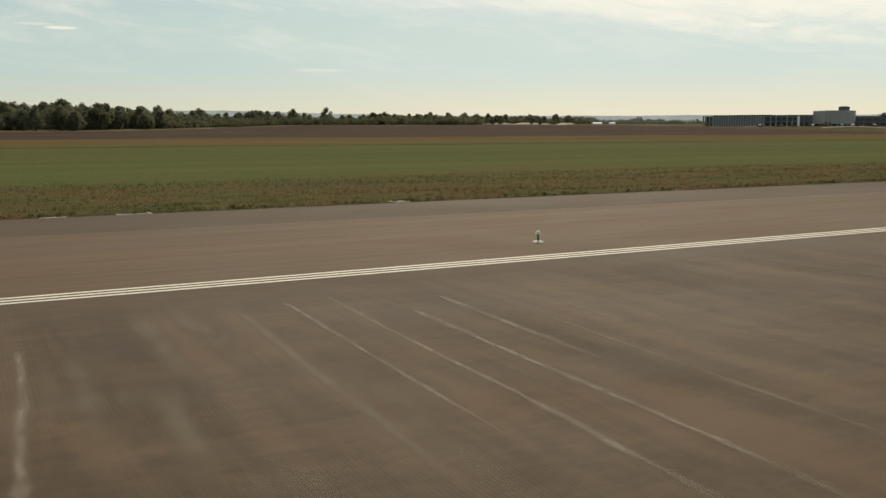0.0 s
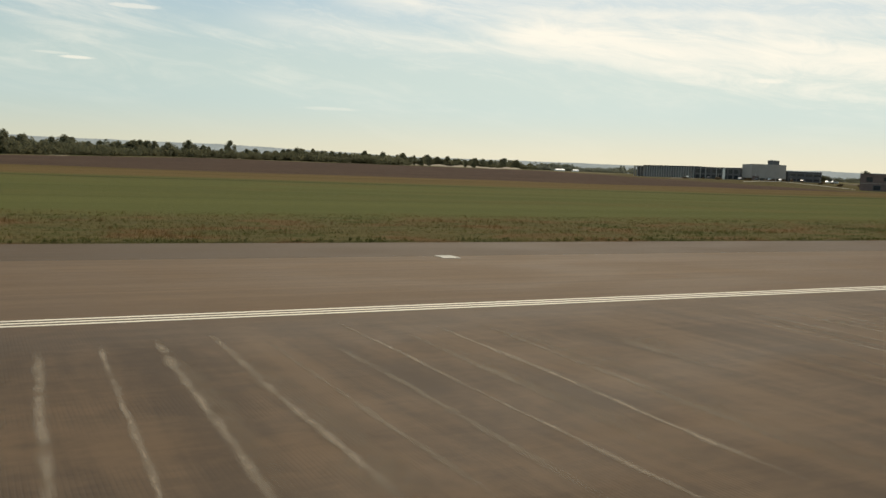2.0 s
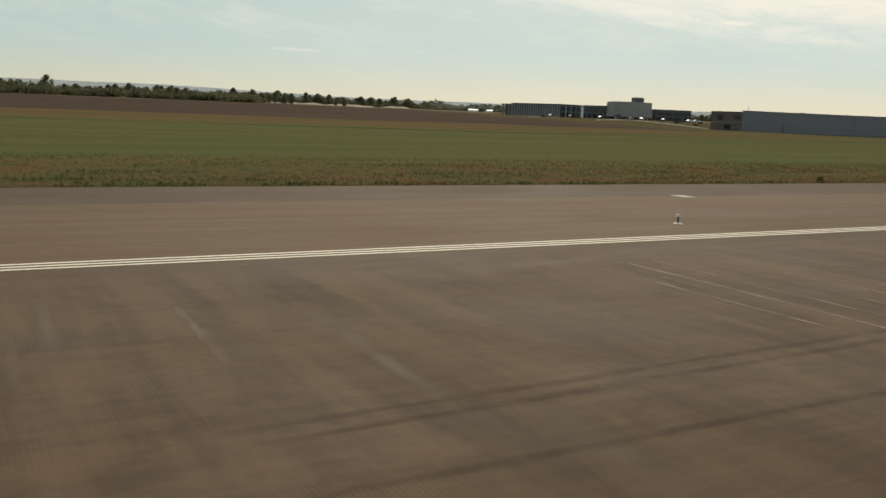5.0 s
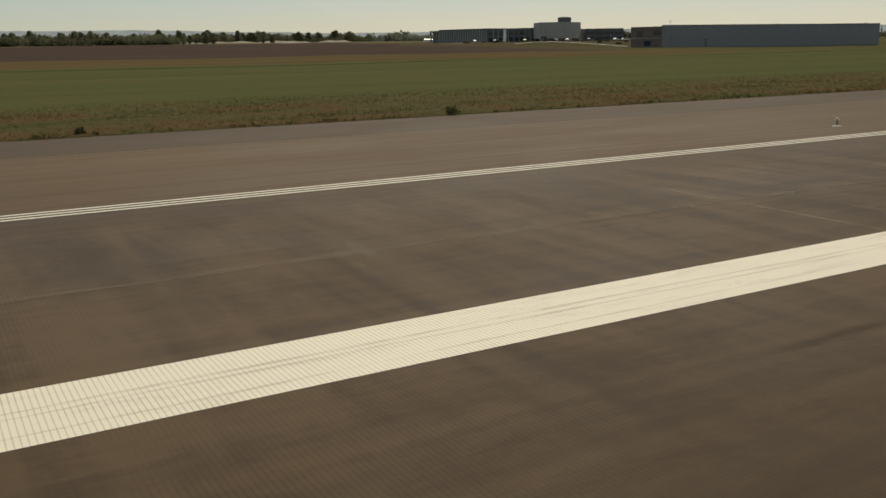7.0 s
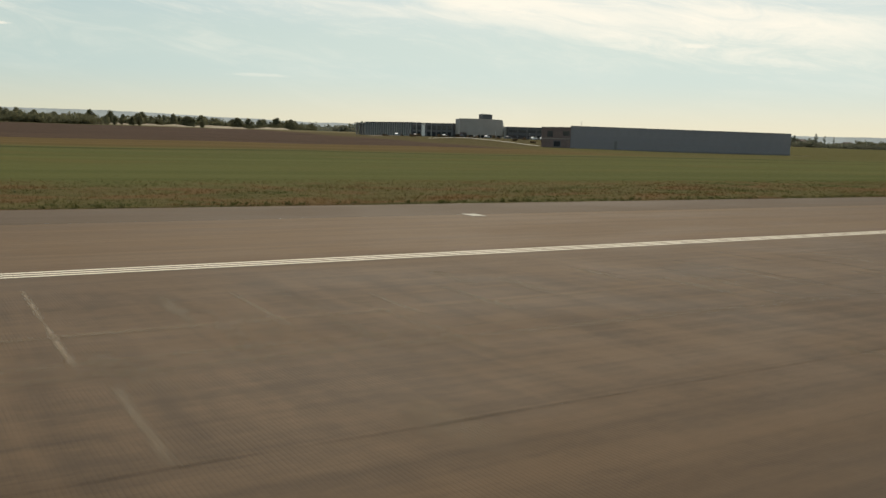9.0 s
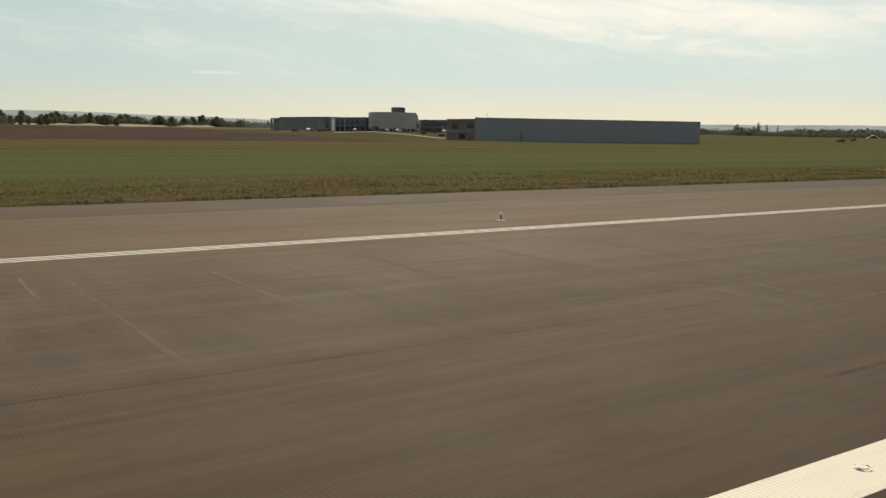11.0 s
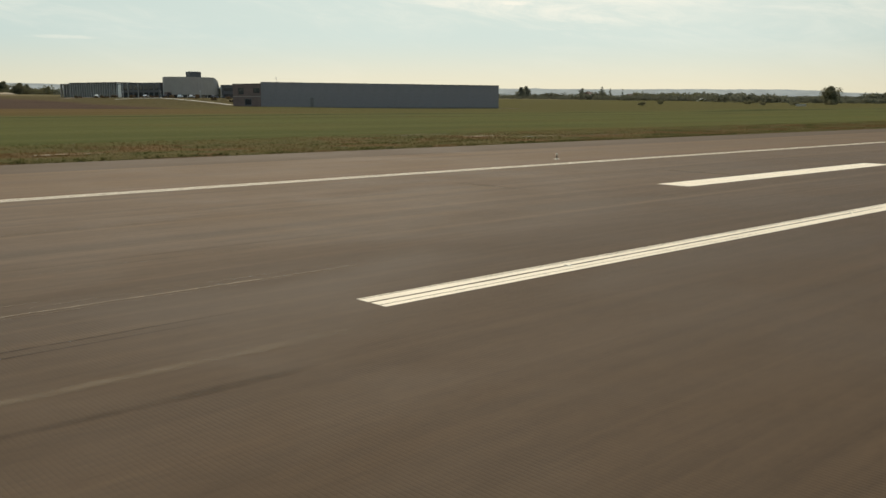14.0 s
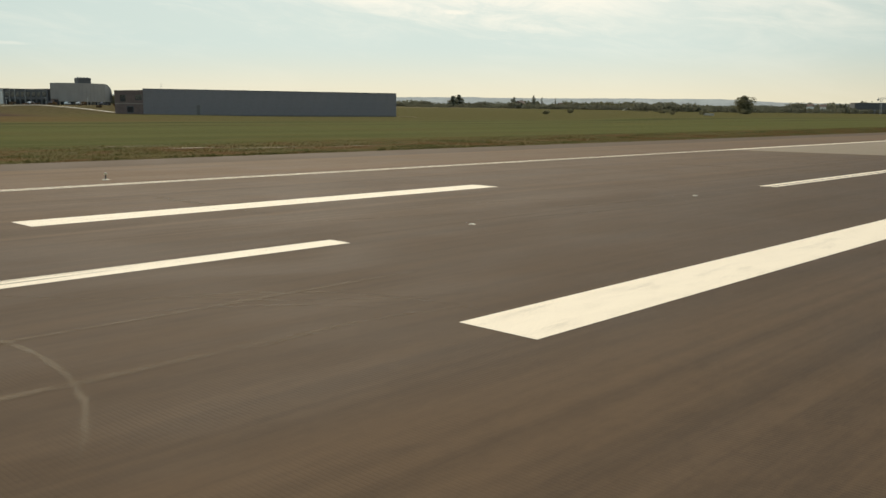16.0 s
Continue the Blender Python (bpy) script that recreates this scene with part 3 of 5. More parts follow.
# ---- runway markings ----
def painted(name, x0, x1, y0, y1, label, grooved=True, gaps=()):
    """A painted bar; where the pavement is grooved the paint is cut through by the grooves. gaps: worn lengthwise slits (from, to across)."""
    def rows_at(x):
        """The painted widths at x: each slit (from, to, start, end) closes up towards its ends."""
        rows, lo = [], y0
        f = (x - x0) / (x1 - x0)
        for g0, g1, start, end in sorted(gaps):
            w = (g1 - g0) * min(1.0, max(0.0, 5 * (end - f))) * min(1.0, max(0.0, 12 * (f - start)))
            if w > 0.006:
                mid = (g0 + g1) / 2 + 0.02 * noise.noise((x * 0.4, g0 * 9, 1))
                rows.append((lo, mid - w / 2))
                lo = mid + w / 2
        return rows + [(lo, y1)]

    verts, faces = [], []
    n = max(1, round((x1 - x0) / 0.7)) if gaps else 1
    cuts = [(x0 + (x1 - x0) * k / n, x0 + (x1 - x0) * (k + 1) / n) for k in range(n)]
    for a0, a1 in cuts:
        for b0, b1 in rows_at((a0 + a1) / 2):
            i = len(verts)
            for z in (0.0, 0.004):
                verts += [(a0, b0, z), (a1, b0, z), (a1, b1, z), (a0, b1, z)]
            faces += [(i + 4, i + 5, i + 6, i + 7)] + [(i + k, i + (k + 1) % 4, i + 4 + (k + 1) % 4, i + 4 + k) for k in range(4)]
    ob = new(name, mesh_of(name, verts, faces, CUT_PAINT if grooved else PAINT))
    return tagged(ob, label, "runway marking", kind="structure")


for k, (lo, hi) in enumerate(((20.78, 20.915), (21.095, 21.23), (21.41, 21.545))):
    painted("edge_line", -600, JOIN, lo, hi, "thin white painted runway edge line, one of three", grooved=False)
painted("edge_line", JOIN, 2400, 20.8, 21.55, "faded white painted runway edge line on concrete", grooved=False)
SLITS = {4: ((-0.03, 0.04, 0.67, 0.90), (0.28, 0.33, 0.66, 0.88)), 5: ((0.0, 0.07, -1, 0.8), (0.33, 0.37, -1, 0.9), (-0.25, -0.22, -1, 0.6)), 6: ((-0.12, 0.03, -1, 1.4), (-0.33, -0.29, -1, 0.7))}
for k in range(8):
    x = 342.43 + (k - 5) * 54.6
    painted("centre_line_dash", x, x + (28.05 if k == 4 else 28.26), -0.41, 0.41, "white painted centre line dash, scuffed lengthwise", grooved=True, gaps=SLITS.get(k, ()))
for x, lo, hi in ((225.2, 8.52, 10.05), (366.1, 8.52, 10.05), (366.1, -10.12, -8.5)):
    mid = (lo + hi) / 2
    painted("touchdown_bar", x, x + 21.2, lo, hi, "broad white painted touchdown zone bar")


def strip_mesh(name, lines, mat, z, on_land=False):
    """Thin wandering strips. lines: (points, width)."""
    verts, faces, uvs = [], [], []
    own = random.Random(len(lines) + int(lines[0][0][0][0] * 10))
    for row_no, (pts, width) in enumerate(lines):
        own_z = z + row_no % 7 * 0.0002  # crossing strips lie over one another
        for k, (x, y) in enumerate(pts):
            nx, ny = pts[min(k + 1, len(pts) - 1)]
            px, py = pts[max(k - 1, 0)]
            d = Vector((nx - px, ny - py)).normalized()
            w = width * (0.5 if k in (0, len(pts) - 1) else 1.0) * own.uniform(0.6, 1.2) / 2
            lift = z + 0.15 + rise(x, y) if on_land else own_z
            verts += [(x - d.y * w, y + d.x * w, lift), (x + d.y * w, y - d.x * w, lift)]
            if k:
                i, f0, f1 = len(verts), (k - 1) / (len(pts) - 1), k / (len(pts) - 1)
                faces.append((i - 4, i - 3, i - 1, i - 2))
                uvs += [(0, f0), (1, f0), (1, f1), (0, f1)]
    me = mesh_of(name, verts, faces, mat)
    lay = me.uv_layers.new(name="along")
    for loop, uv in zip(lay.data, uvs):
        loop.uv = uv
    return me


def strips(name, lines, mat, label, z=0.002, on_land=False):
    """Stains too faint to pick apart, in one mesh."""
    tagged(new(name, strip_mesh(name, lines, mat, z, on_land)), label, "pavement stain", kind="stuff")


def stains(name, lines, mat, z):
    """Stains that can be picked apart: each a part of the runway."""
    for k, line in enumerate(lines):
        ob = new(name, strip_mesh(name, [line], mat, z + k % 9 * 0.00015))
        ob.parent = PAVEMENT


def crooked(rng, x, y1, y0, bend=0.2, pace=0.4):
    """Points of a crooked line across the runway, from y1 to y0."""
    n, s = max(4, int(abs(y1 - y0) / pace) + 2), rng.uniform(0, 90)
    drift = rng.uniform(-0.06, 0.0)
    return [(x + drift * k * pace + bend * noise.noise((s, k * pace * 0.22, 0)) + 0.05 * noise.noise((s, k * pace, 7)), y1 + (y0 - y1) * k / (n - 1)) for k in range(n)]


def crack(x, y1, y0, strength, rng):
    """One crooked line of pale dust across the runway, a part of its surface: where it lies along the runway, from where to where across, how plain it is."""
    n, s = max(5, int((y1 - y0) / 0.22) + 1), rng.uniform(0, 90)
    drift, wide = rng.uniform(0.015, 0.06), rng.uniform(0.26, 0.42) * (2.2 if strength < 0.5 else 1.0)
    verts, faces, uvs = [], [], []
    lift = 0.0045 + 0.0005 * rng.random()
    for k in range(n):
        f = k / (n - 1)
        y = y1 + (y0 - y1) * f
        px = x - drift * (y1 - y) + 0.07 * noise.noise((s, y * 0.25, 0)) + 0.02 * noise.noise((s, y * 1.3, 7)) + 0.012 * noise.noise((s, y * 3.1, 3))
        w = wide * (0.9 + 0.5 * noise.noise((s, y * 0.5, 11)) + 0.3 * noise.noise((s, y * 1.7, 5))) / 2
        verts += [(px - w, y, lift), (px + w, y, lift)]
        if k:
            i, f0 = len(verts), (k - 1) / (n - 1)
            faces.append((i - 4, i - 3, i - 1, i - 2))
            uvs += [(0, f0), (1, f0), (1, f), (0, f)]
    me = mesh_of("dust_streak", verts, faces, STREAK_FAINT if strength < 0.5 else STREAK if strength < 0.9 else STREAK_PLAIN)
    lay = me.uv_layers.new(name="along")
    for loop, uv in zip(lay.data, uvs):
        loop.uv = uv
    ob = new("dust_streak", me)
    ob.parent = PAVEMENT


def cracks(rows, seed):
    rng = random.Random(seed)
    for x, y1, y0, strength in rows:
        crack(x, y1, y0 - (1.2 if strength > 0.5 else 0.0), strength, rng)


def random_cracks(x0, x1, chance, seed):
    """Where nothing sets them apart they keep to the paving lanes, 1.03 m wide, with gaps."""
    rng = random.Random(seed)
    for k in range(int((x1 - x0) / 1.03)):
        y1, long = rng.uniform(15.5, 19.2), rng.uniform(3, 10)
        if rng.random() < chance:
            crack(x0 + 1.03 * k, y1, y1 - long, rng.choice((0.3, 0.3, 0.6, 1.0)), rng)


cracks(((22.55, 16.9, 8.6, 1), (23.25, 16.5, 10.5, 0.3), (24.6, 19.6, 12, 0.3), (25.4, 20, 12.5, 0.3), (24.1, 13.6, 9, 0.3), (26.45, 19.2, 8.4, 0.6), (27.5, 18.8, 10, 1), (28.45, 18.9, 7.3, 1), (29.5, 17.9, 6.7, 1), (30.55, 17.9, 12.5, 1), (31.4, 15.8, 7.2, 0.6), (32.5, 17.5, 12, 0.6), (33.6, 17, 12, 0.3), (34.7, 16, 11, 0.3)), 1)
cracks(((42.3, 17.5, 8.6, 0.3), (43.2, 17, 8.4, 0.3), (44.2, 17.5, 8.4, 0.3), (45.3, 16.5, 9, 0.3), (43.4, 10.6, 8.2, 0.6), (46.7, 16.6, 10, 1), (47.7, 16, 10.2, 0.6), (48.2, 14.4, 10.2, 0.6), (49.8, 19.4, 10.5, 1), (50.5, 15.2, 10.5, 0.6), (47.0, 9.2, 7.8, 0.6), (54.1, 15, 13.4, 0.6), (56.3, 16, 11, 0.3)), 2)
cracks(((61.0, 19.6, 13, 0.6), (61.9, 19.1, 8.8, 1), (62.85, 20.5, 8.6, 1), (63.85, 20.4, 14.5, 0.6), (64.95, 18.6, 15, 0.6), (63.45, 11.4, 9.0, 0.6), (66.15, 18.9, 13, 0.6), (62.9, 11.5, 9.4, 0.3), (68.2, 16.6, 10.4, 0.6), (69.1, 16.4, 10.8, 0.6), (70.8, 20.8, 7.2, 1)), 3)
cracks(((85, 14.8, 12.2, 1), (84, 12, 11, 0.6), (84.3, 15, 13.4, 0.6), (86, 12.4, 10, 0.6), (84.9, 12.3, 10.8, 0.6), (87.3, 15, 9.8, 0.6), (87.8, 14, 8.8, 0.6), (87.2, 18.8, 16.6, 0.6), (86.3, 18.8, 17.3, 0.3), (88.3, 18.4, 16.5, 0.6), (87.6, 11.2, 9.6, 0.6), (90.4, 17, 13, 0.3)), 4)
cracks(((96.5, 18.6, 9.2, 1), (97.6, 18.8, 9.4, 1), (98.6, 19, 9, 1), (99.7, 19.3, 9.8, 1), (100.6, 18.5, 9.2, 0.6), (101.7, 17.8, 8.8, 0.6), (102.7, 19.9, 7.6, 1), (103.6, 18.5, 11, 0.6), (104.7, 18.8, 8.8, 1), (105.7, 18.5, 9.6, 0.6), (107.8, 17, 12, 0.3)), 5)
cracks(((112.8, 17.2, 9.6, 1), (113.85, 18.3, 9.6, 1), (115.0, 18.1, 9.8, 1), (114.8, 15.2, 12.0, 0.6), (115.95, 17.5, 10.2, 1), (116.9, 17.2, 11.6, 1), (117.85, 16.2, 13.2, 1), (117.6, 12.6, 9.7, 0.6), (118.95, 15.9, 13.6, 0.6), (120.15, 15, 7.4, 0.6), (122, 16, 13, 0.3)), 6)
cracks(((133.6, 11.6, 9.6, 1), (136.1, 9.8, 6.9, 1), (133.6, 8.3, 7.2, 0.6), (138, 10.2, 7.8, 0.6), (130.6, 17.5, 14, 0.3), (131.7, 16.8, 13, 0.3), (135.4, 15, 12, 0.3)), 7)
random_cracks(140.2, 195.8, 0.55, 8)
cracks(((197.85, 18, 11, 1), (198.95, 18.9, 7.6, 1), (199.95, 19.4, 7.2, 1), (202.05, 18.4, 6.4, 1), (204.1, 18.4, 5.6, 1), (204.6, 9.4, 5.6, 0.6), (200.8, 13.5, 10, 0.3), (206.2, 17, 13, 0.3), (209.9, 15, 12.6, 0.6), (212.2, 18, 8, 1), (213.1, 16.3, 14.5, 0.6)), 9)
cracks(((214.2, 17.9, 10, 1), (215.2, 18.1, 14, 0.6), (216.3, 17, 15, 0.6), (218, 16.5, 12, 0.3), (221.3, 17.6, 12, 0.6), (222.3, 19, 16.2, 1), (223.4, 20.2, 6.5, 1), (224.35, 19.5, 5.6, 1), (226.35, 18.4, 12.4, 1), (227.1, 13, 12.0, 0.6), (245.9, 16.6, 10.4, 1), (237, 16, 12, 0.3)), 10)
cracks(((253.9, 16.6, 14.4, 0.6), (256.7, 18.8, 15, 0.6), (257.8, 17.6, 14.4, 0.6), (262.95, 18.4, 14.2, 0.6), (266.2, 18.5, 13.6, 0.6), (267.6, 17.2, 12, 0.6), (270.35, 19.2, 12.4, 1), (272.8, 17.6, 13, 0.3), (274.3, 17.6, 13.6, 0.6), (270.5, 10.9, 8, 0.6), (259.8, 17, 13, 0.3)), 11)
random_cracks(276, 299, 0.4, 12)
cracks(((300.4, 18.5, 14.8, 0.6), (301.3, 19, 7.2, 0.6), (304.6, 18.2, 10, 0.6), (306.7, 18.2, 14.8, 0.6), (313.4, 9.8, 4.5, 0.3), (314.9, 9.6, 5, 0.3), (317.5, 16.2, 12.2, 0.6), (319.5, 16, 12.4, 0.3), (316.8, 15.5, 6, 0.6), (316.45, 6, 0.2, 0.6), (335.75, 15.2, 7.9, 1)), 13)


def cross_lines():
    rng = random.Random(4)
    faint, patches, plain = [], [], []
    x = 0.0
    while x < 455:
        x += 1.03 + rng.uniform(-0.05, 0.05)
        if rng.random() > (0.5 if x < 215 else 0.35 if x < 320 else 0.08):
            continue
        y1 = rng.uniform(14.5, 19.5)
        faint.append((crooked(rng, x, y1, max(2, y1 - rng.uniform(4, 12))), rng.uniform(0.4, 0.9)))
    # short broad patches: along, across from and to, width
    for x, y1, y0, w in ((79.0, 14.0, 11.6, 0.5), (79.55, 13.8, 11.6, 0.4), (80.85, 14.1, 11.7, 0.6), (82.0, 15, 13.6, 0.6), (134.8, 14.1, 13.6, 1.6), (123.5, 14.6, 14.0, 1.2)):
        plain.append((crooked(rng, x, y1 + 0.4, y0 - 0.4, 0.1, 0.3), w))
    for k in range(110):
        x, y1 = rng.uniform(5, 330), rng.uniform(7, 18)
        patches.append((crooked(rng, x, y1, y1 - rng.uniform(1.2, 4), 0.3), rng.uniform(0.5, 1.6)))
    for y, x0, x1, w in ((12.0, 262, 282, 0.6), (11.2, 262, 300, 0.7), (9.0, 300, 345, 0.8), (6.0, 304, 330, 0.6), (12.4, 312, 350, 0.9)):
        s = rng.uniform(0, 90)
        patches.append(([(x0 + k, y + 0.12 * noise.noise((s, k * 0.2, 0))) for k in range(x1 - x0 + 1)], w))
    # none lies over the painted bar
    faint, patches = ([([p for p in pts if not (224.6 < p[0] < 247 and p[1] < 10.4)], w) for pts, w in group] for group in (faint, patches))
    faint, patches = ([one for one in group if len(one[0]) > 3] for group in (faint, patches))
    stains("dust_patch", patches, HAZY_DUST, 0.0012)
    stains("dust_patch", plain, STREAK, 0.0052)
    stains("dust_line", faint, DUST, 0.0025)
    # curved scuffs that tyres left beside the centre line
    arcs = []
    for cx, cy, r, a0, a1, w in ((372.0, 2.0, 9.85, 212, 250, 0.22), (372.0, 2.0, 10.25, 210, 246, 0.12), (364.6, -14.0, 6.7, 110, 62, 0.25), (371.0, 5.5, 11.5, 200, 262, 0.14), (362.2, -8.0, 4.9, 95, -20, 0.35), (361.0, -9.5, 5.6, 80, 20, 0.25)):
        arcs.append(([(cx + r * math.cos(radians(a0 + (a1 - a0) * k / 18)), cy + r * math.sin(radians(a0 + (a1 - a0) * k / 18))) for k in range(19)], w))
    for xa, ya, xb, yb, w in ((379.5, 4.7, 386.5, 2.5, 0.25), (376.8, 0.25, 389, -1.75, 0.22), (381, 1.6, 390, -0.6, 0.3), (372, 4.2, 380, 1.6, 0.2)):
        s = rng.uniform(0, 90)
        arcs.append(([(xa + (xb - xa) * k / 16, ya + (yb - ya) * k / 16 + 0.1 * noise.noise((s, k * 0.3, 0))) for k in range(17)], w))
    stains("tyre_scuff", arcs, DUST, 0.0022)
    bow = [(352.5 + 7.9 * math.cos(radians(12 - 50 * k / 18)), -5.4 + 7.9 * math.sin(radians(12 - 50 * k / 18))) for k in range(19)]
    stains("tyre_scuff", [(bow, 0.26)], STREAK, 0.0032)
    lines = []
    for y, x0, x1, w in ((10.62, 150, 186, 0.3), (8.05, 150, 222, 0.35), (6.7, 238, 262, 0.3), (7.2, 262, 352, 0.17), (0.5, 371, 396, 0.12), (2.4, 308, 322, 0.2)):
        n = int((x1 - x0) / 1.5)
        s = rng.uniform(0, 90)
        lines.append(([(x0 + (x1 - x0) * k / n, y + 0.07 * noise.noise((s, k * 0.18, 0)) + 0.03 * noise.noise((s, k * 0.9, 4))) for k in range(n + 1)], w))
    for y in (10.42, 9.98):  # two that slant a little across the runway
        lines.append(([(186 + k, y + 0.038 * (k - 12) + 0.05 * noise.noise((y, k * 0.3, 0))) for k in range(38)], 0.34))
    stains("sealed_joint", lines, SEAL, 0.006)
    # twin tracks of rubber left by braking wheels, and a broad older one
    tracks = []
    for y, x0, x1, w in ((0.92, 322, 342.5, 0.12), (0.60, 325, 340.5, 0.10), (-2.5, 327, 340, 0.4)):
        n, s = int(x1 - x0), rng.uniform(0, 90)
        tracks.append(([(x0 + k * (x1 - x0) / n, y + 0.05 * noise.noise((s, k * 0.25, 0))) for k in range(n + 1)], w))
    for y, x0, x1, w in ((0.0, 342.6, 368, 0.11), (0.26, 343, 369, 0.07)):
        tracks.append(([(x0 + (x1 - x0) * k / 30, y + 0.03 * noise.noise((y, k * 0.2, 0))) for k in range(31)], w))
    stains("rubber_track", tracks[:2], RUBBER_MARK, 0.006)
    stains("rubber_track", tracks[3:], RUBBER_MARK, 0.0066)
    stains("rubber_track", tracks[2:3], SEAL, 0.0058)
    # straight pale scrapes along the runway
    scrapes = []
    for y, x0, x1, w in ((3.1, 331.0, 347.0, 0.15), (3.86, 333.5, 339.0, 0.12), (-0.1, 334.4, 336.6, 0.07), (13.9, 333.5, 340.5, 0.16)):
        n, s = max(4, int(x1 - x0)), rng.uniform(0, 90)
        scrapes.append(([(x0 + k * (x1 - x0) / n, y + 0.05 * noise.noise((s, k * 0.2, 0))) for k in range(n + 1)], w))
    stains("pale_scrape", scrapes, SCUFF_PLAIN, 0.0065)
    # dirt that wheels left along the bars
    dirt = []
    for y, x0, x1, w in ((9.27, 225.4, 246.2, 0.10), (9.45, 225.4, 246.2, 0.12), (8.8, 226, 244, 0.08), (9.1, 366.4, 387, 0.10), (9.6, 366.4, 387, 0.10)):
        n, s = int((x1 - x0) / 0.6), rng.uniform(0, 90)
        dirt.append(([(x0 + (x1 - x0) * k / n, y + 0.03 * noise.noise((s, k * 0.1, 0))) for k in range(n + 1)], w))
    stains("wheel_dirt", dirt, GRIME, 0.0062)
    lines = []
    for y, x0, x1, w in ((33.28, -20, 420, 0.22), (33.5, 60, 130, 0.15), (6.6, 335, 352, 0.05), (2.75, 320.8, 323, 0.1), (3.0, 326.8, 327.3, 0.1), (3.1, 329.8, 330.6, 0.12), (3.65, 316, 321, 0.2), (2.8, 321.5, 324, 0.2), (-8.55, 349.4, 349.8, 0.1), (-7.4, 348.1, 348.3, 0.1), (17.6, 290, 340, 0.06), (14.2, 180, 215, 0.05), (2.9, 318, 350, 0.05),
                         (-4.6, 352, 372, 0.3), (-7.35, 344, 366, 0.5), (-1.3, 330, 343, 0.45), (3.5, 337, 347, 0.1), (6.3, 306, 311, 0.12), (8.3, 308, 319, 0.14),
                         (11.0, 307, 317, 0.12), (13.2, 318, 345, 0.1), (13.95, 222, 290, 0.5)):
        n = max(4, int((x1 - x0) / 1.5))
        s = rng.uniform(0, 90)
        lines.append(([(x0 + (x1 - x0) * k / n, y + 0.1 * noise.noise((s, k * 0.1, 0))) for k in range(n + 1)], w))
    stains("pale_scuff", lines, SCUFF, 0.0075)


cross_lines()


# ---- runway lights and covers ----
def edge_light():
    top = thing("runway_edge_light", "small white runway edge light on a short dark stem", "runway light", "edge lights along the runway", (37.45, 24.0, 0))
    bm = bmesh.new()
    add_tube(bm, (0, 0, 0), (0, 0, 0.02), 0.17, 0.16, 16)
    add_tube(bm, (0, 0, 0.02), (0, 0, 0.045), 0.11, 0.08, 16)
    plate = part("base_plate", bm, LAMP_PAINT, top)
    for k in range(4):
        bm = bmesh.new()
        add_tube(bm, (0.13 * math.cos(k * 1.571), 0.13 * math.sin(k * 1.571), 0.02), (0.13 * math.cos(k * 1.571), 0.13 * math.sin(k * 1.571), 0.032), 0.014, 0.012, 6)
        part("bolt", bm, STEEL, plate)
    bm = bmesh.new()
    add_tube(bm, (0, 0, 0.045), (0, 0, 0.25), 0.032, 0.028, 10)
    add_tube(bm, (0, 0, 0.12), (0, 0, 0.15), 0.04, 0.04, 10)
    part("stem", bm, TRIM, top, "dark metal stem")
    bm = bmesh.new()
    add_tube(bm, (0, 0, 0.24), (0, 0, 0.275), 0.06, 0.085, 14)
    part("lamp_holder", bm, LAMP_PAINT, top)
    bm = bmesh.new()
    add_tube(bm, (0, 0, 0.275), (0, 0, 0.325), 0.062, 0.058, 14)
    add_tube(bm, (0, 0, 0.325), (0, 0, 0.352), 0.058, 0.022, 14)
    part("lens", bm, LENS, top, "clear glass lens")
    return top


first = edge_light()
for k in range(1, 7):
    copy_thing(first, pose(37.45 + 56.42 * k, 24.0, 0))


def centre_light():
    top = thing("centre_line_light", "flush white runway centre line light in the pavement", "runway light", "centre line lights", (305.58, 0.02, 0))
    bm = bmesh.new()
    add_tube(bm, (0, 0, -0.002), (0, 0, 0.012), 0.112, 0.096, 24)
    rim = part("rim", bm, LAMP_PAINT, top, "pale metal rim")
    bm = bmesh.new()
    add_tube(bm, (0, 0, 0.012), (0, 0, 0.026), 0.07, 0.054, 20)
    part("body", bm, LAMP_PAINT, top)
    for s in (-1, 1):
        part("lens", boxes((s * 0.072 - 0.028, -0.025, 0.012, s * 0.072 + 0.028, 0.025, 0.019), bevel=0.004), GLASS, top, "dark prism window")
    for k in range(6):
        c, s = math.cos(k * 1.047 + 0.5), math.sin(k * 1.047 + 0.5)
        bm = bmesh.new()
        add_tube(bm, (0.094 * c, 0.094 * s, 0.008), (0.094 * c, 0.094 * s, 0.016), 0.01, 0.008, 6)
        part("bolt", bm, TRIM, rim)
    return top


first = centre_light()
for k in (*range(-20, 0), *range(1, 10)):
    copy_thing(first, pose(305.58 + 14.08 * k, 0.02, 0))


def drain_cover(x, y, w, d, turn):
    top = thing("drain_cover", "pale concrete drain cover set into the shoulder", "drain cover", "drain covers on the shoulder", (x, y, 0), turn)
    part("frame", boxes((-w / 2, -d / 2, 0, w / 2, -d / 2 + 0.1, 0.02), (-w / 2, d / 2 - 0.1, 0, w / 2, d / 2, 0.02), (-w / 2, -d / 2 + 0.1, 0, -w / 2 + 0.1, d / 2 - 0.1, 0.02),
                        (w / 2 - 0.1, -d / 2 + 0.1, 0, w / 2, d / 2 - 0.1, 0.02)), SLAB, top)
    for s in (0, 1):
        part("slab", boxes((-w / 2 + 0.1 + s * (w - 0.2) / 2 + 0.008, -d / 2 + 0.108, 0, -w / 2 + 0.1 + (s + 1) * (w - 0.2) / 2 - 0.008, d / 2 - 0.108, 0.015), bevel=0.004), SLAB, top)


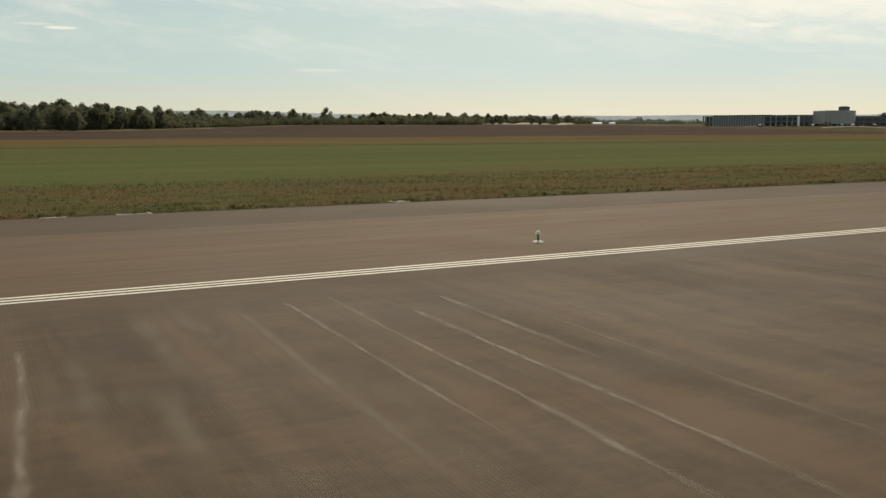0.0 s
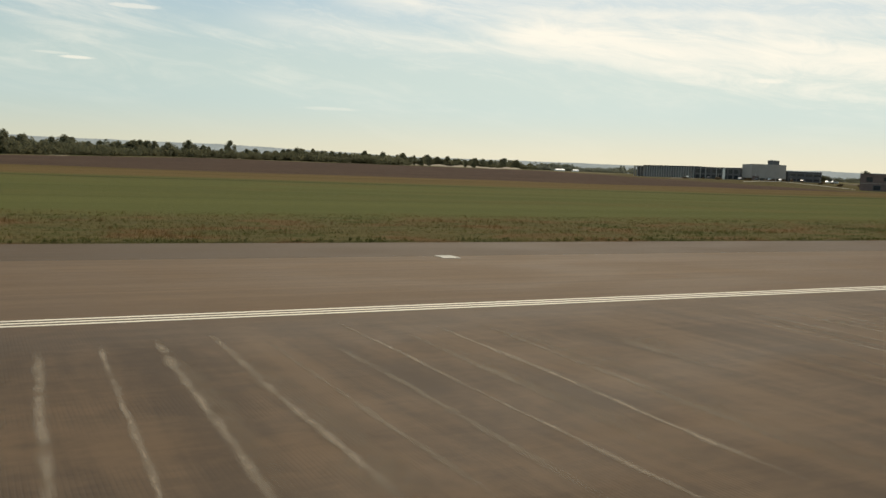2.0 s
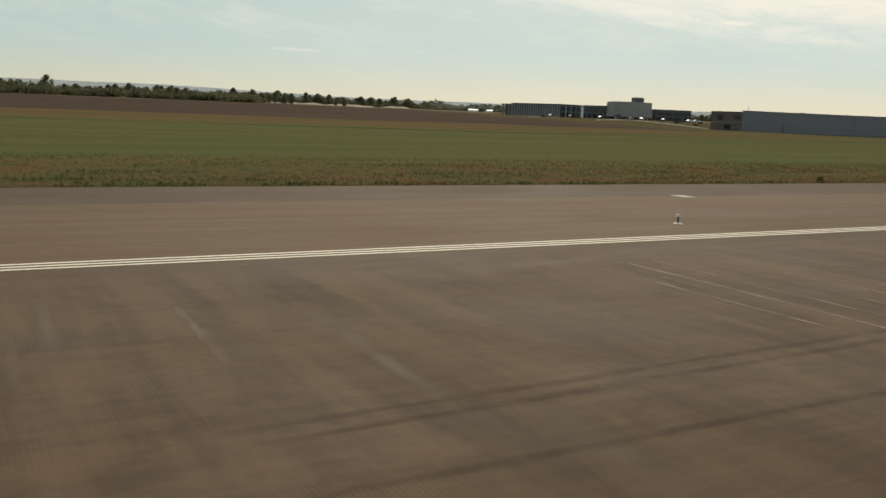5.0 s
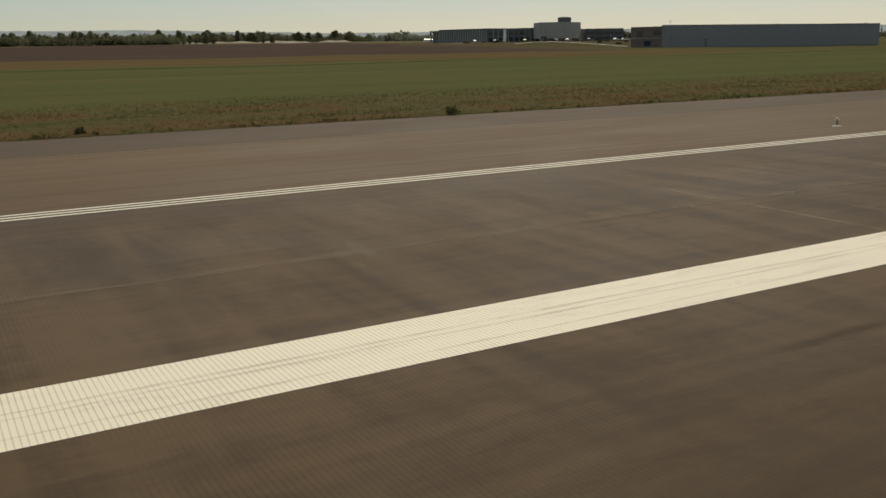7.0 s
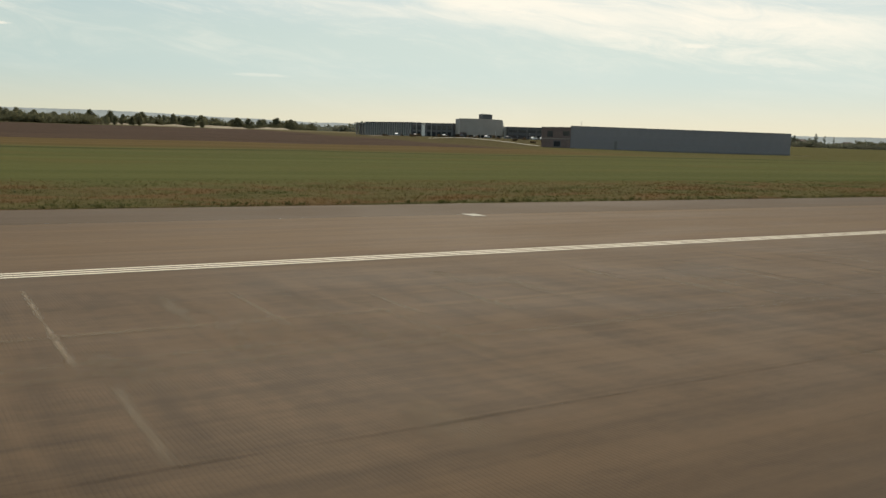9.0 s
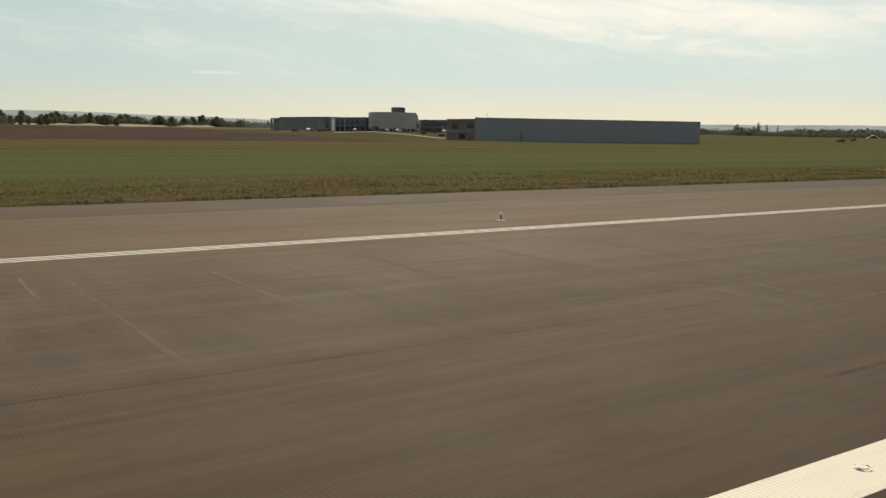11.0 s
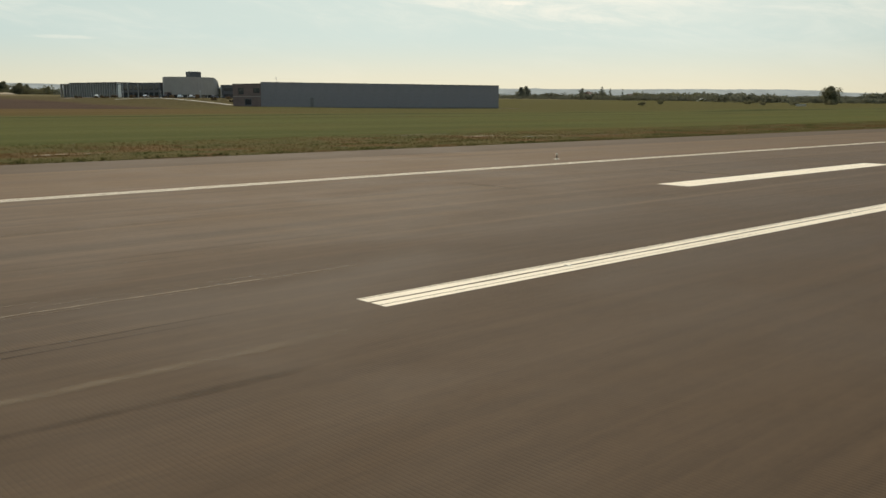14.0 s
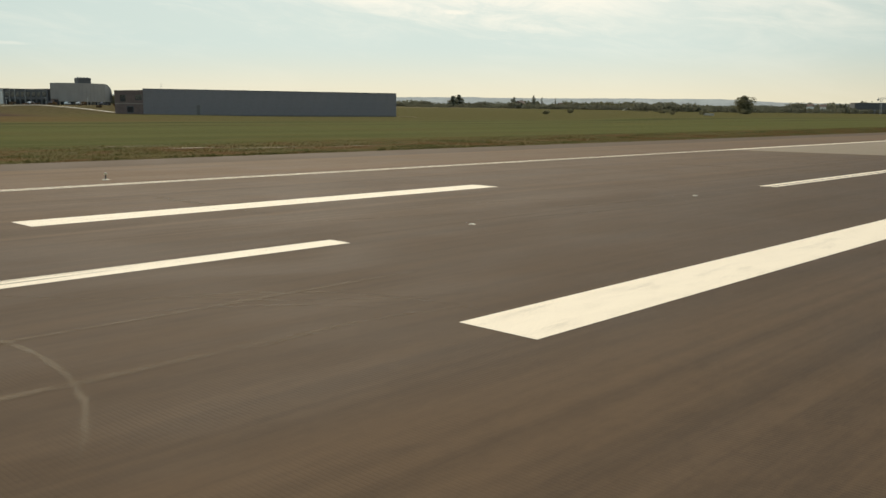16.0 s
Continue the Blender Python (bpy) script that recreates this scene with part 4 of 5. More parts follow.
for x in (112.55, 151.15, 215.7, 291.3):
    drain_cover(x, 32.9, 0.75, 1.1, -6)
for x, y, w in ((25.0, 39.95, 1.0), (28.1, 39.95, 1.4), (40.4, 40.1, 0.8), (58, 40.6, 0.7)):
    drain_cover(x, y, w, 0.9, 4)


# ---- buildings beyond the field ----
def along(p0, u, s, d=0.0):
    """A plan point s along a front and d behind it."""
    return (p0[0] + u[0] * s - u[1] * d, p0[1] + u[1] * s + u[0] * d)


TURN = math.degrees(math.atan2(-0.423, 0.906))


def window(parent, x0, x1, z0, z1, y=0.0, bars=1, label="dark window with a thin metal frame"):
    """A framed window on a wall whose face is the local plane y, looking towards -y."""
    f = 0.09
    w = part("window", boxes((x0, y - 0.06, z0, x0 + f, y + 0.04, z1), (x1 - f, y - 0.06, z0, x1, y + 0.04, z1), (x0 + f, y - 0.06, z0, x1 - f, y + 0.04, z0 + f),
                             (x0 + f, y - 0.06, z1 - f, x1 - f, y + 0.04, z1)), TRIM, parent, label)
    step_x = (x1 - x0 - 2 * f) / bars
    for k in range(bars):
        part("pane", boxes((x0 + f + k * step_x + 0.02, y - 0.02, z0 + f, x0 + f + (k + 1) * step_x - 0.02, y + 0.02, z1 - f)), GLASS, w)
    return w


def make_hangar():
    L, D, z0 = 106.6, 33.0, 0.3
    top = thing("hangar", "long low hangar clad in blue-grey steel", "hangar", at=(537.35, 320.2, z0), turn=TURN)
    hl, hr = 11.26 - z0, 10.78 - z0
    bm = bmesh.new()
    add_prism(bm, ((0.0, 0.35), (L, 0.35), (L, D), (0.0, D)), 0, 10.1)
    part("shell", bm, CLADDING, top)
    # ribbed wall sheets along the front
    n, w = 20, L / 20
    verts, faces = [], []
    ribs = 10
    for k in range(ribs):
        a0 = k * w / ribs
        for x, y in ((a0, 0.12), (a0 + 0.30 * w / ribs, 0.12), (a0 + 0.38 * w / ribs, 0.05), (a0 + 0.62 * w / ribs, 0.05), (a0 + 0.70 * w / ribs, 0.12), (a0 + w / ribs, 0.12)):
            verts += [(x + 0.01, y, 0), (x + 0.01, y, 10.0)]
    for k in range(len(verts) // 2 - 1):
        i = 2 * k
        faces.append((i, i + 2, i + 3, i + 1))
    i = len(verts)
    verts += [(0.01, 0.33, 0), (0.01, 0.33, 10.0), (w - 0.01, 0.33, 0), (w - 0.01, 0.33, 10.0)]
    faces.append((i, i + 1, i + 3, i + 2))
    sheet = mesh_of("wall_panel", verts, faces, CLADDING)
    for k in range(n):
        ob = new("wall_panel", sheet)
        ob.parent = top
        ob.location = (k * w, 0, 0)
    # sloping parapet and its dark capping
    bm = bmesh.new()
    for y0, y1, lo, up in ((0.0, 0.3, 10.02, 0.0),):
        v = [bm.verts.new(p) for p in ((0, y0, lo), (L, y0, lo), (L, y1, lo), (0, y1, lo), (0, y0, hl), (L, y0, hr), (L, y1, hr), (0, y1, hl))]
        for q in ((0, 1, 5, 4), (1, 2, 6, 5), (2, 3, 7, 6), (3, 0, 4, 7), (4, 5, 6, 7), (3, 2, 1, 0)):
            bm.faces.new([v[i] for i in q])
    part("parapet", bm, CLADDING, top)
    bm = bmesh.new()
    v = [bm.verts.new(p) for p in ((-0.05, -0.08, hl), (L + 0.05, -0.08, hr), (L + 0.05, 0.38, hr), (-0.05, 0.38, hl), (-0.05, -0.08, hl + 0.16), (L + 0.05, -0.08, hr + 0.16), (L + 0.05, 0.38, hr + 0.16), (-0.05, 0.38, hl + 0.16))]
    for q in ((0, 1, 5, 4), (1, 2, 6, 5), (2, 3, 7, 6), (3, 0, 4, 7), (4, 5, 6, 7), (3, 2, 1, 0)):
        bm.faces.new([v[i] for i in q])
    part("capping", bm, TRIM, top, "dark metal capping")
    part("roof", boxes((0.1, 0.4, 10.1, L - 0.1, D - 0.1, 10.35)), GRAVEL_ROOF, top)
    part("plinth", boxes((0, -0.04, 0, 20.6, 0.04, 0.9), (22.2, -0.04, 0, L, 0.04, 0.9)), GRAVEL_ROOF, top, "grey concrete plinth")
    door = part("door", boxes((20.7, -0.03, 0.3, 22.1, 0.05, 4.6)), GRAVEL_ROOF, top, "tall grey service door")
    part("handle", boxes((21.9, -0.08, 2.0, 21.96, -0.03, 2.3)), STEEL, door)
    for x in (4.0, 58.0, 88.0):
        part("downpipe", boxes((x, -0.1, 0.3, x + 0.14, 0.03, 10.6)), CLADDING, top)
    mast = part("roof_mast", boxes((8.0, 12.0, 10.35, 8.1, 12.1, 13.4)), STEEL, top, "thin roof mast")
    for z in (12.2, 12.8, 13.3):
        part("cross_arm", boxes((7.6, 12.02, z, 8.5, 12.08, z + 0.06)), STEEL, mast)


def make_brick_wing():
    """Office wing of brown brick; its visible wall runs back from the hangar's corner."""
    p0, p1 = Vector((534.23, 337.8)), Vector((537.3, 320.4))
    length = (p1 - p0).length
    turn = math.degrees(math.atan2(p1.y - p0.y, p1.x - p0.x))
    z0 = 0.6
    top = thing("office_wing", "brown brick two-storey office wing beside the hangar", "building", at=(p0.x, p0.y, z0), turn=turn)
    H = 10.66 - z0
    cuts = [(0.20, 0.40, 5.6, 8.4), (0.74, 0.97, 6.2, 8.4), (0.42, 0.68, 1.0, 4.0)]
    bm = bmesh.new()
    add_box(bm, 0, 0.25, 0, length, 14, H)
    part("wall", bm, BRICK, top)
    # brick skin round the openings
    bm = bmesh.new()
    xs = [0, *(v * length for c in cuts for v in c[:2]), length]
    xs = sorted(set(xs))
    for a0, a1 in zip(xs, xs[1:]):
        mid = (a0 + a1) / 2
        z = 0.0
        for c in sorted((c for c in cuts if c[0] * length < mid < c[1] * length), key=lambda c: c[2]):
            add_box(bm, a0, 0, z, a1, 0.25, c[2])
            z = c[3]
        add_box(bm, a0, 0, z, a1, 0.25, H)
    part("brick_skin", bm, BRICK, top)
    for c in cuts[:2]:
        window(top, c[0] * length, c[1] * length, c[2], c[3], 0.14, 2)
    door = part("door", boxes((cuts[2][0] * length, 0.1, 1.0, cuts[2][1] * length, 0.2, 4.0)), DARK_PANEL, top, "dark recessed doorway")
    part("pane", boxes((cuts[2][0] * length + 0.4, 0.06, 1.4, cuts[2][1] * length - 0.4, 0.1, 3.6)), GLASS, door)
    part("capping", boxes((-0.08, -0.08, H, length + 0.02, 14.1, H + 0.14)), TRIM, top, "dark metal capping")
    part("band", boxes((0, -0.04, 4.7, length, 0.0, 4.95)), PANEL, top, "pale band between the storeys")


def make_drum():
    """The tall pale block: a bowed front, and a roof that curves down along the end wall."""
    x0, y0, z0, H, drop = 553.6, 443.3, 4.7, 15.6 - 4.7, 5.2
    top = thing("office_block", "pale grey panelled block with a bowed front and curved roof end", "building", at=(x0, y0, z0))
    west, front, bow, corner, end = (Vector((x - x0, y - y0)) for x, y in ((553.6, 443.3), (546.8, 428.0), (554.55, 413.4), (572.1, 423.2), (582.0, 435.0)))
    outline = [west.lerp(front, k / 6) for k in range(6)]
    outline += [front * (1 - f) ** 2 + bow * 2 * f * (1 - f) + corner * f * f for f in (k / 14 for k in range(14))]
    outline += [corner.lerp(end, k / 8) for k in range(9)]
    along_end = (end - corner).normalized()

    def height(q):
        f = min(1.0, max(0.0, (q - corner).dot(along_end) / (end - corner).length))
        return H - drop * (1 - math.sqrt(1 - f * f))

    bm = bmesh.new()
    low, high = [bm.verts.new((q.x, q.y, 1.9)) for q in outline], [bm.verts.new((q.x, q.y, height(q))) for q in outline]
    bm.faces.new(low[::-1])
    roof = bm.faces.new(high)
    for i in range(len(outline)):
        j = (i + 1) % len(outline)
        bm.faces.new((low[i], low[j], high[j], high[i]))
    bmesh.ops.triangulate(bm, faces=[roof])
    part("shell", bm, PANEL, top)
    # facing panels in three courses, with open joints
    course = (H - 2.0) / 3
    for a, b in zip(outline, outline[1:]):
        out = Vector((b.y - a.y, a.x - b.x)).normalized() * 0.1
        gap = (b - a).normalized() * 0.03
        p, q = a + gap, b - gap
        for r in range(3):
            z_lo, z_hi = 1.95 + r * course + 0.03, min(1.95 + (r + 1) * course - 0.03, height(b) - 0.05)
            if z_hi - z_lo > 0.3:
                bm = bmesh.new()
                add_prism(bm, [tuple(v) for v in (p + out, q + out, q - out * 0.1, p - out * 0.1)], z_lo, z_hi)
                part("facing_panel", bm, PANEL, top)
    inner = [q.lerp(Vector((13.0, -14.0)), 0.08) for q in outline]
    bm = bmesh.new()
    add_prism(bm, [tuple(q) for q in inner], 0, 1.9)
    part("ground_floor", bm, GLASS, top, "dark glazed ground floor")
    for q in outline[6:21:2]:
        m = q.lerp(Vector((13.0, -14.0)), 0.03)
        part("column", boxes((m.x - 0.2, m.y - 0.2, 0, m.x + 0.2, m.y + 0.2, 1.9)), PANEL, top)
    porch = part("porch", boxes((front.x - 0.3, front.y - 3.4, 0, front.x + 3.0, front.y - 0.4, 3.2)), BRICK, top, "brown entrance porch")
    part("pane", boxes((front.x + 0.1, front.y - 3.5, 0.3, front.x + 2.6, front.y - 3.4, 2.7)), GLASS, porch)
    plant = part("plant_room", boxes((4.7, -20.7, H, 11.3, -16.9, 18.3 - z0)), DARK_PANEL, top, "charcoal plant room on the roof")
    part("louvre_band", boxes((4.5, -20.9, 17.3 - z0, 11.5, -16.7, 17.5 - z0)), TRIM, plant)
    for x in (5.3, 6.9, 8.6, 10.2):
        part("flue", boxes((x, -19.0, 18.3 - z0, x + 0.5, -18.5, 18.65 - z0)), STEEL, plant)


def make_glass_hall():
    """Long hall with white upright fins, and its charcoal end."""
    p0, u = (533.25, 518.4), (0.244, -0.970)
    turn = math.degrees(math.atan2(u[1], u[0]))
    z0 = 4.4
    H = 13.46 - z0
    top = thing("fin_hall", "long glazed hall behind white upright fins", "building", at=(*p0, z0), turn=turn)
    L = 42.0
    part("body", boxes((0, 0.6, 0, L, 20, H - 0.2)), DARK_PANEL, top)
    part("roof_edge", boxes((-0.3, -0.3, H - 0.45, L + 0.2, 20.2, H)), TRIM, top, "dark flat roof edge")
    part("sill", boxes((0, 0.1, 0, L, 0.6, 1.0)), PANEL, top)
    for k in range(21):
        x = 0.4 + k * (L - 1.0) / 20
        part("fin", boxes((x, -0.25, 1.0, x + 0.42, 0.45, H - 0.45)), FIN, top)
    for k in range(20):
        x = 0.85 + k * (L - 1.0) / 20
        part("pane", boxes((x, 0.5, 1.05, x + 1.5, 0.58, H - 0.5)), HALL_GLASS, top)
    porch = part("portico", boxes((-9.0, -0.2, H - 1.3, -0.35, 8, H - 0.55)), PANEL, top, "pale portico on square piers")
    for x in (-9.0, -6.2, -3.4, -1.0):
        part("pier", boxes((x, -0.1, 0, x + 0.65, 1.0, H - 1.3)), PANEL, porch)
    part("back_wall", boxes((-8.9, 3.2, 0, -0.4, 3.6, H - 1.3)), DARK_PANEL, porch)
    end = thing("charcoal_block", "charcoal office block with tall dark windows", "building", at=(*along(p0, u, L + 0.4), z0), turn=turn)
    L2, H2 = 34.5, 12.85 - z0
    part("wall", boxes((0, 0.2, 0, L2, 18, H2)), DARK_PANEL, end)
    part("capping", boxes((-0.1, 0.0, H2, L2 + 0.1, 18.1, H2 + 0.15)), TRIM, end)
    for k in range(8):
        x = 0.8 + k * 4.2
        for z in (0.8, 4.6):
            window(end, x, x + 3.0, z, z + 2.7, 0.16, 3)
    for k in (1, 2, 4):
        part("pilaster", boxes((0.1 + k * 4.2, -0.15, 0, 0.55 + k * 4.2, 0.19, H2)), FIN, end, "white upright pilaster")
    pylon = thing("sign_pylon", "tall white blank sign pylon on the car park", "sign", at=(524.5, 430.7, rise(524.5, 430.7)), turn=TURN)
    part("panel", boxes((-0.8, -0.2, 0.3, 0.8, 0.2, 7.0), bevel=0.03), WHITE_METAL, pylon)
    part("foot", boxes((-0.95, -0.35, -0.1, 0.95, 0.35, 0.3)), SLAB, pylon)
    part("band", boxes((-0.81, -0.21, 6.2, 0.81, -0.2, 6.7)), STEEL, pylon)
    low = thing("low_office", "low charcoal office with ribbon windows", "building", at=(580.2, 428.4, 4.5), turn=TURN)
    part("wall", boxes((0, 0.2, 0, 23, 14, 11.9 - 4.5)), DARK_PANEL, low)
    part("capping", boxes((-0.1, 0.05, 7.4, 23.1, 14.1, 7.55)), TRIM, low)
    for z in (1.0, 4.3):
        for k in range(4):
            window(low, 0.7 + k * 5.6, 5.7 + k * 5.6, z, z + 1.7, 0.16, 4)


make_hangar()
make_brick_wing()
make_drum()
make_glass_hall()


def draped(name, pts, width, mat, label, category, lift=0.04, kind=""):
    """A strip that follows the land."""
    verts, faces = [], []
    for k, (x, y) in enumerate(pts):
        nx, ny = pts[min(k + 1, len(pts) - 1)]
        px, py = pts[max(k - 1, 0)]
        d = Vector((nx - px, ny - py)).normalized()
        for s in (-1, 1):
            a, b = x - s * d.y * width / 2, y + s * d.x * width / 2
            z = rise(a, b) + 0.02
            verts += [(a, b, z - 0.3), (a, b, z + lift)]
        if k:
            i = len(verts) - 8
            faces += [(i + 1, i + 3, i + 7, i + 5), (i, i + 1, i + 5, i + 4), (i + 2, i + 6, i + 7, i + 3)]
    ob = new(name, mesh_of(name, verts, faces, mat))
    return tagged(ob, label, category, kind=kind)


def curve_pts(a, b, bend=0.0, n=14):
    (x0, y0), (x1, y1) = a, b
    return [(x0 + (x1 - x0) * k / n - (y1 - y0) * bend * math.sin(math.pi * k / n), y0 + (y1 - y0) * k / n + (x1 - x0) * bend * math.sin(math.pi * k / n)) for k in range(n + 1)]


draped("footpath", curve_pts((508, 398), (537, 343), 0.12), 2.2, SLAB, "pale concrete footpath down a grassy bank", "path", 0.12)
draped("car_park", curve_pts((508, 462), (590, 380), 0.0), 14, OUTER, "dark asphalt car park before the offices", "car park", 0.03, "structure")
draped("apron", curve_pts((533, 316), (640, 268), 0.0), 3, CONCRETE, "pale concrete apron along the hangar", "pavement", 0.10, "structure")


def make_car(x, y, turn, paint, label):
    top = thing("car", label, "car", "cars on the car park", (x, y, rise(x, y) + 0.05), turn)
    bm = bmesh.new()
    prof = [(-2.1, 0.35), (2.1, 0.35), (2.15, 0.75), (1.25, 0.92), (0.55, 1.42), (-1.15, 1.45), (-1.95, 0.98), (-2.15, 0.8)]
    f = [bm.verts.new((px, -0.85, pz)) for px, pz in prof]
    g = [bm.verts.new((px, 0.85, pz)) for px, pz in prof]
    bm.faces.new(f)
    bm.faces.new(g[::-1])
    for i in range(len(prof)):
        j = (i + 1) % len(prof)
        bm.faces.new((f[j], f[i], g[i], g[j]))
    body = part("body", bm, paint, top)
    for s in (-1, 1):
        part("side_window", boxes((-1.2, s * 0.855 - 0.01, 0.95, 0.6, s * 0.855 + 0.01, 1.35)), GLASS, body)
    part("windscreen", boxes((0.75, -0.7, 0.98, 0.95, 0.7, 1.22)), GLASS, body)
    for px in (-1.35, 1.35):
        for s in (-1, 1):
            bm = bmesh.new()
            add_tube(bm, (px, s * 0.7, 0.32), (px, s * 0.9, 0.32), 0.32, 0.32, 12)
            wheel = part("wheel", bm, RUBBER, top)
            bm = bmesh.new()
            add_tube(bm, (px, s * 0.9, 0.32), (px, s * 0.91, 0.32), 0.19, 0.18, 10)
            part("rim", bm, STEEL, wheel)


SILVER = material("silver_car_paint", (0.5, 0.5, 0.5), 0.3, metal=0.4, vary=0.05, bump=0)
DARK_CAR = material("dark_car_paint", (0.05, 0.05, 0.06), 0.3, vary=0.05, bump=0)
for x, y, turn, paint, label in ((566.9, 385.5, 10, WHITE_METAL, "white parked car on the car park"), (573.5, 386, -15, WHITE_METAL, "white parked car on the car park"),
                                 (538, 430, 40, SILVER, "silver parked car on the car park"), (528.2, 468, 60, WHITE_METAL, "white parked car on the car park"),
                                 (545, 423, 50, DARK_CAR, "dark parked car on the car park"), (553, 410, 30, SILVER, "silver parked car on the car park"),
                                 (559, 398, 20, DARK_CAR, "dark parked car on the car park"), (532, 452, 55, DARK_CAR, "dark parked car on the car park"), (549.5, 416, 45, WHITE_METAL, "white parked car on the car park"), (578, 389, 0, SILVER, "silver parked car on the car park")):
    make_car(x, y, turn, paint, label)


def make_post(x, y):
    top = thing("lamp_post", "short white lamp post on the car park", "lamp post", "lamp posts on the car park", (x, y, rise(x, y)))
    bm = bmesh.new()
    add_tube(bm, (0, 0, -0.2), (0, 0, 3.2), 0.08, 0.05, 8)
    part("pole", bm, WHITE_METAL, top)
    part("head", boxes((-0.35, -0.12, 3.2, 0.35, 0.12, 3.34), bevel=0.03), WHITE_METAL, top)
    part("foot", boxes((-0.2, -0.2, -0.2, 0.2, 0.2, 0.12)), SLAB, top)


for x, y in ((531, 442), (541, 420), (553, 402), (571, 395), (584, 396)):
    make_post(x, y)


def make_house(x, y, w, d, h, turn, wall, label):
    top = thing("house", label, "house", "houses beyond the fields", (x, y, rise(x, y) - 0.2), turn)
    part("wall", boxes((-w / 2, -d / 2, 0, w / 2, d / 2, h)), wall, top)
    bm = bmesh.new()
    r = h + d * 0.35
    v = [bm.verts.new(p) for p in ((-w / 2 - 0.4, -d / 2 - 0.4, h), (w / 2 + 0.4, -d / 2 - 0.4, h), (w / 2 + 0.4, d / 2 + 0.4, h), (-w / 2 - 0.4, d / 2 + 0.4, h), (-w / 2 - 0.4, 0, r), (w / 2 + 0.4, 0, r))]
    for q in ((0, 1, 5, 4), (2, 3, 4, 5), (0, 4, 3), (1, 2, 5), (3, 2, 1, 0)):
        bm.faces.new([v[i] for i in q])
    roof = part("roof", bm, ROOF_TILE, top)
    part("chimney", boxes((w * 0.2, -0.4, r - 1.2, w * 0.2 + 0.8, 0.4, r + 0.9)), BRICK, roof)
    n = max(2, int(w / 3))
    for k in range(n):
        x0 = -w / 2 + (k + 0.3) * w / n
        window(top, x0, x0 + 1.2, 1.0, 2.3, -d / 2, 2)


for x, y, w, d, h, turn, wall in ((1700, 1060, 26, 14, 9, 20, PLASTER), (1765, 1010, 20, 12, 7, -10, PLASTER), (1612, 480, 8, 9, 9.0, 100, WHITE_METAL), (1631, 470, 8, 9, 8.5, 110, WHITE_METAL),
                                  (1480, 610, 18, 10, 5, 15, PLASTER)):
    make_house(x, y, w, d, h, turn, wall, "pale rendered house with a tiled roof")


def make_sheds():
    for x, y, L in ((804, 1019, 13), (825, 1008, 8)):
        top = thing("greenhouse", "long low white greenhouse beyond the fields", "greenhouse", "greenhouses", (x, y, rise(x, y) - 0.2), -18)
        part("wall", boxes((0, 0, 0, L, 9, 1.6)), WHITE_METAL, top)
        bm = bmesh.new()
        add_tube(bm, (0, 4.5, -2.2), (L, 4.5, -2.2), 5.6, 5.6, 24)
        bmesh.ops.bisect_plane(bm, geom=[*bm.verts, *bm.edges, *bm.faces], plane_co=(0, 0, 1.62), plane_no=(0, 0, -1), clear_outer=True)
        part("roof", bm, WHITE_METAL, top, "white arched roof")
    top = thing("warehouse", "long dark warehouse far beyond the grass", "warehouse", at=(1577, 409, rise(1577, 409) - 0.3), turn=-62)
    part("wall", boxes((0, 0, 0, 150, 40, 13.6)), DARK_PANEL, top)
    part("roof", boxes((-0.5, -0.5, 13.6, 150.5, 40.5, 14.2)), GRAVEL_ROOF, top)
    for k in range(10):
        part("door", boxes((6 + k * 14.5, -0.2, 0.2, 11 + k * 14.5, 0.0, 5.5)), CLADDING, top)
    top = thing("tower_crane", "distant grey lattice tower crane", "crane", at=(1500, 352, rise(1500, 352) - 0.2))
    bm = bmesh.new()
    for sx in (-0.8, 0.8):
        for sy in (-0.8, 0.8):
            add_tube(bm, (sx, sy, 0), (sx, sy, 18), 0.16, 0.16, 5)
    for k in range(9):
        add_tube(bm, (-0.8, -0.8, 2 * k), (0.8, -0.8, 2 * k + 2), 0.09, 0.09, 4)
        add_tube(bm, (0.8, 0.8, 2 * k), (-0.8, 0.8, 2 * k + 2), 0.09, 0.09, 4)
    part("mast", bm, STEEL, top)
    bm = bmesh.new()
    for z in (18.2, 19.6):
        add_tube(bm, (-12, 0, z), (32, 0, z), 0.16, 0.16, 5)
    for k in range(22):
        add_tube(bm, (-12 + 2 * k, 0, 18.2), (-11 + 2 * k, 0, 19.6), 0.08, 0.08, 4)
    part("jib", bm, STEEL, top)
    part("counterweight", boxes((-12, -0.8, 16.2, -9.5, 0.8, 18.2)), SLAB, top)
    for x, y, w, h in ((655, 3380, 34, 34), (585, 3400, 26, 30), (1010, 3250, 60, 26), (1120, 3210, 40, 24)):
        top = thing("apartment_block", "distant pale apartment block on the hillside", "apartment block", "distant apartment blocks", (x, y, rise(x, y) - 1), 0)
        part("wall", boxes((0, 0, 0, w, 14, h)), PANEL, top)
        part("roof", boxes((-0.4, -0.4, h, w + 0.4, 14.4, h + 0.8)), GRAVEL_ROOF, top)
        for r in range(int(h / 3.2)):
            for c in range(int(w / 5)):
                part("window", boxes((1.5 + c * 5, -0.1, 1.5 + r * 3.2, 4.2 + c * 5, 0.1, 3.1 + r * 3.2)), GLASS, top)
    draped("culvert_wall", curve_pts((850, 240), (858, 238), 0.0, 4), 0.8, SLAB, "low pale concrete culvert wall in the grass", "culvert", 1.3)
    for x, y in ((1416, 710), (1400, 636)):
        make_shelter(x, y)


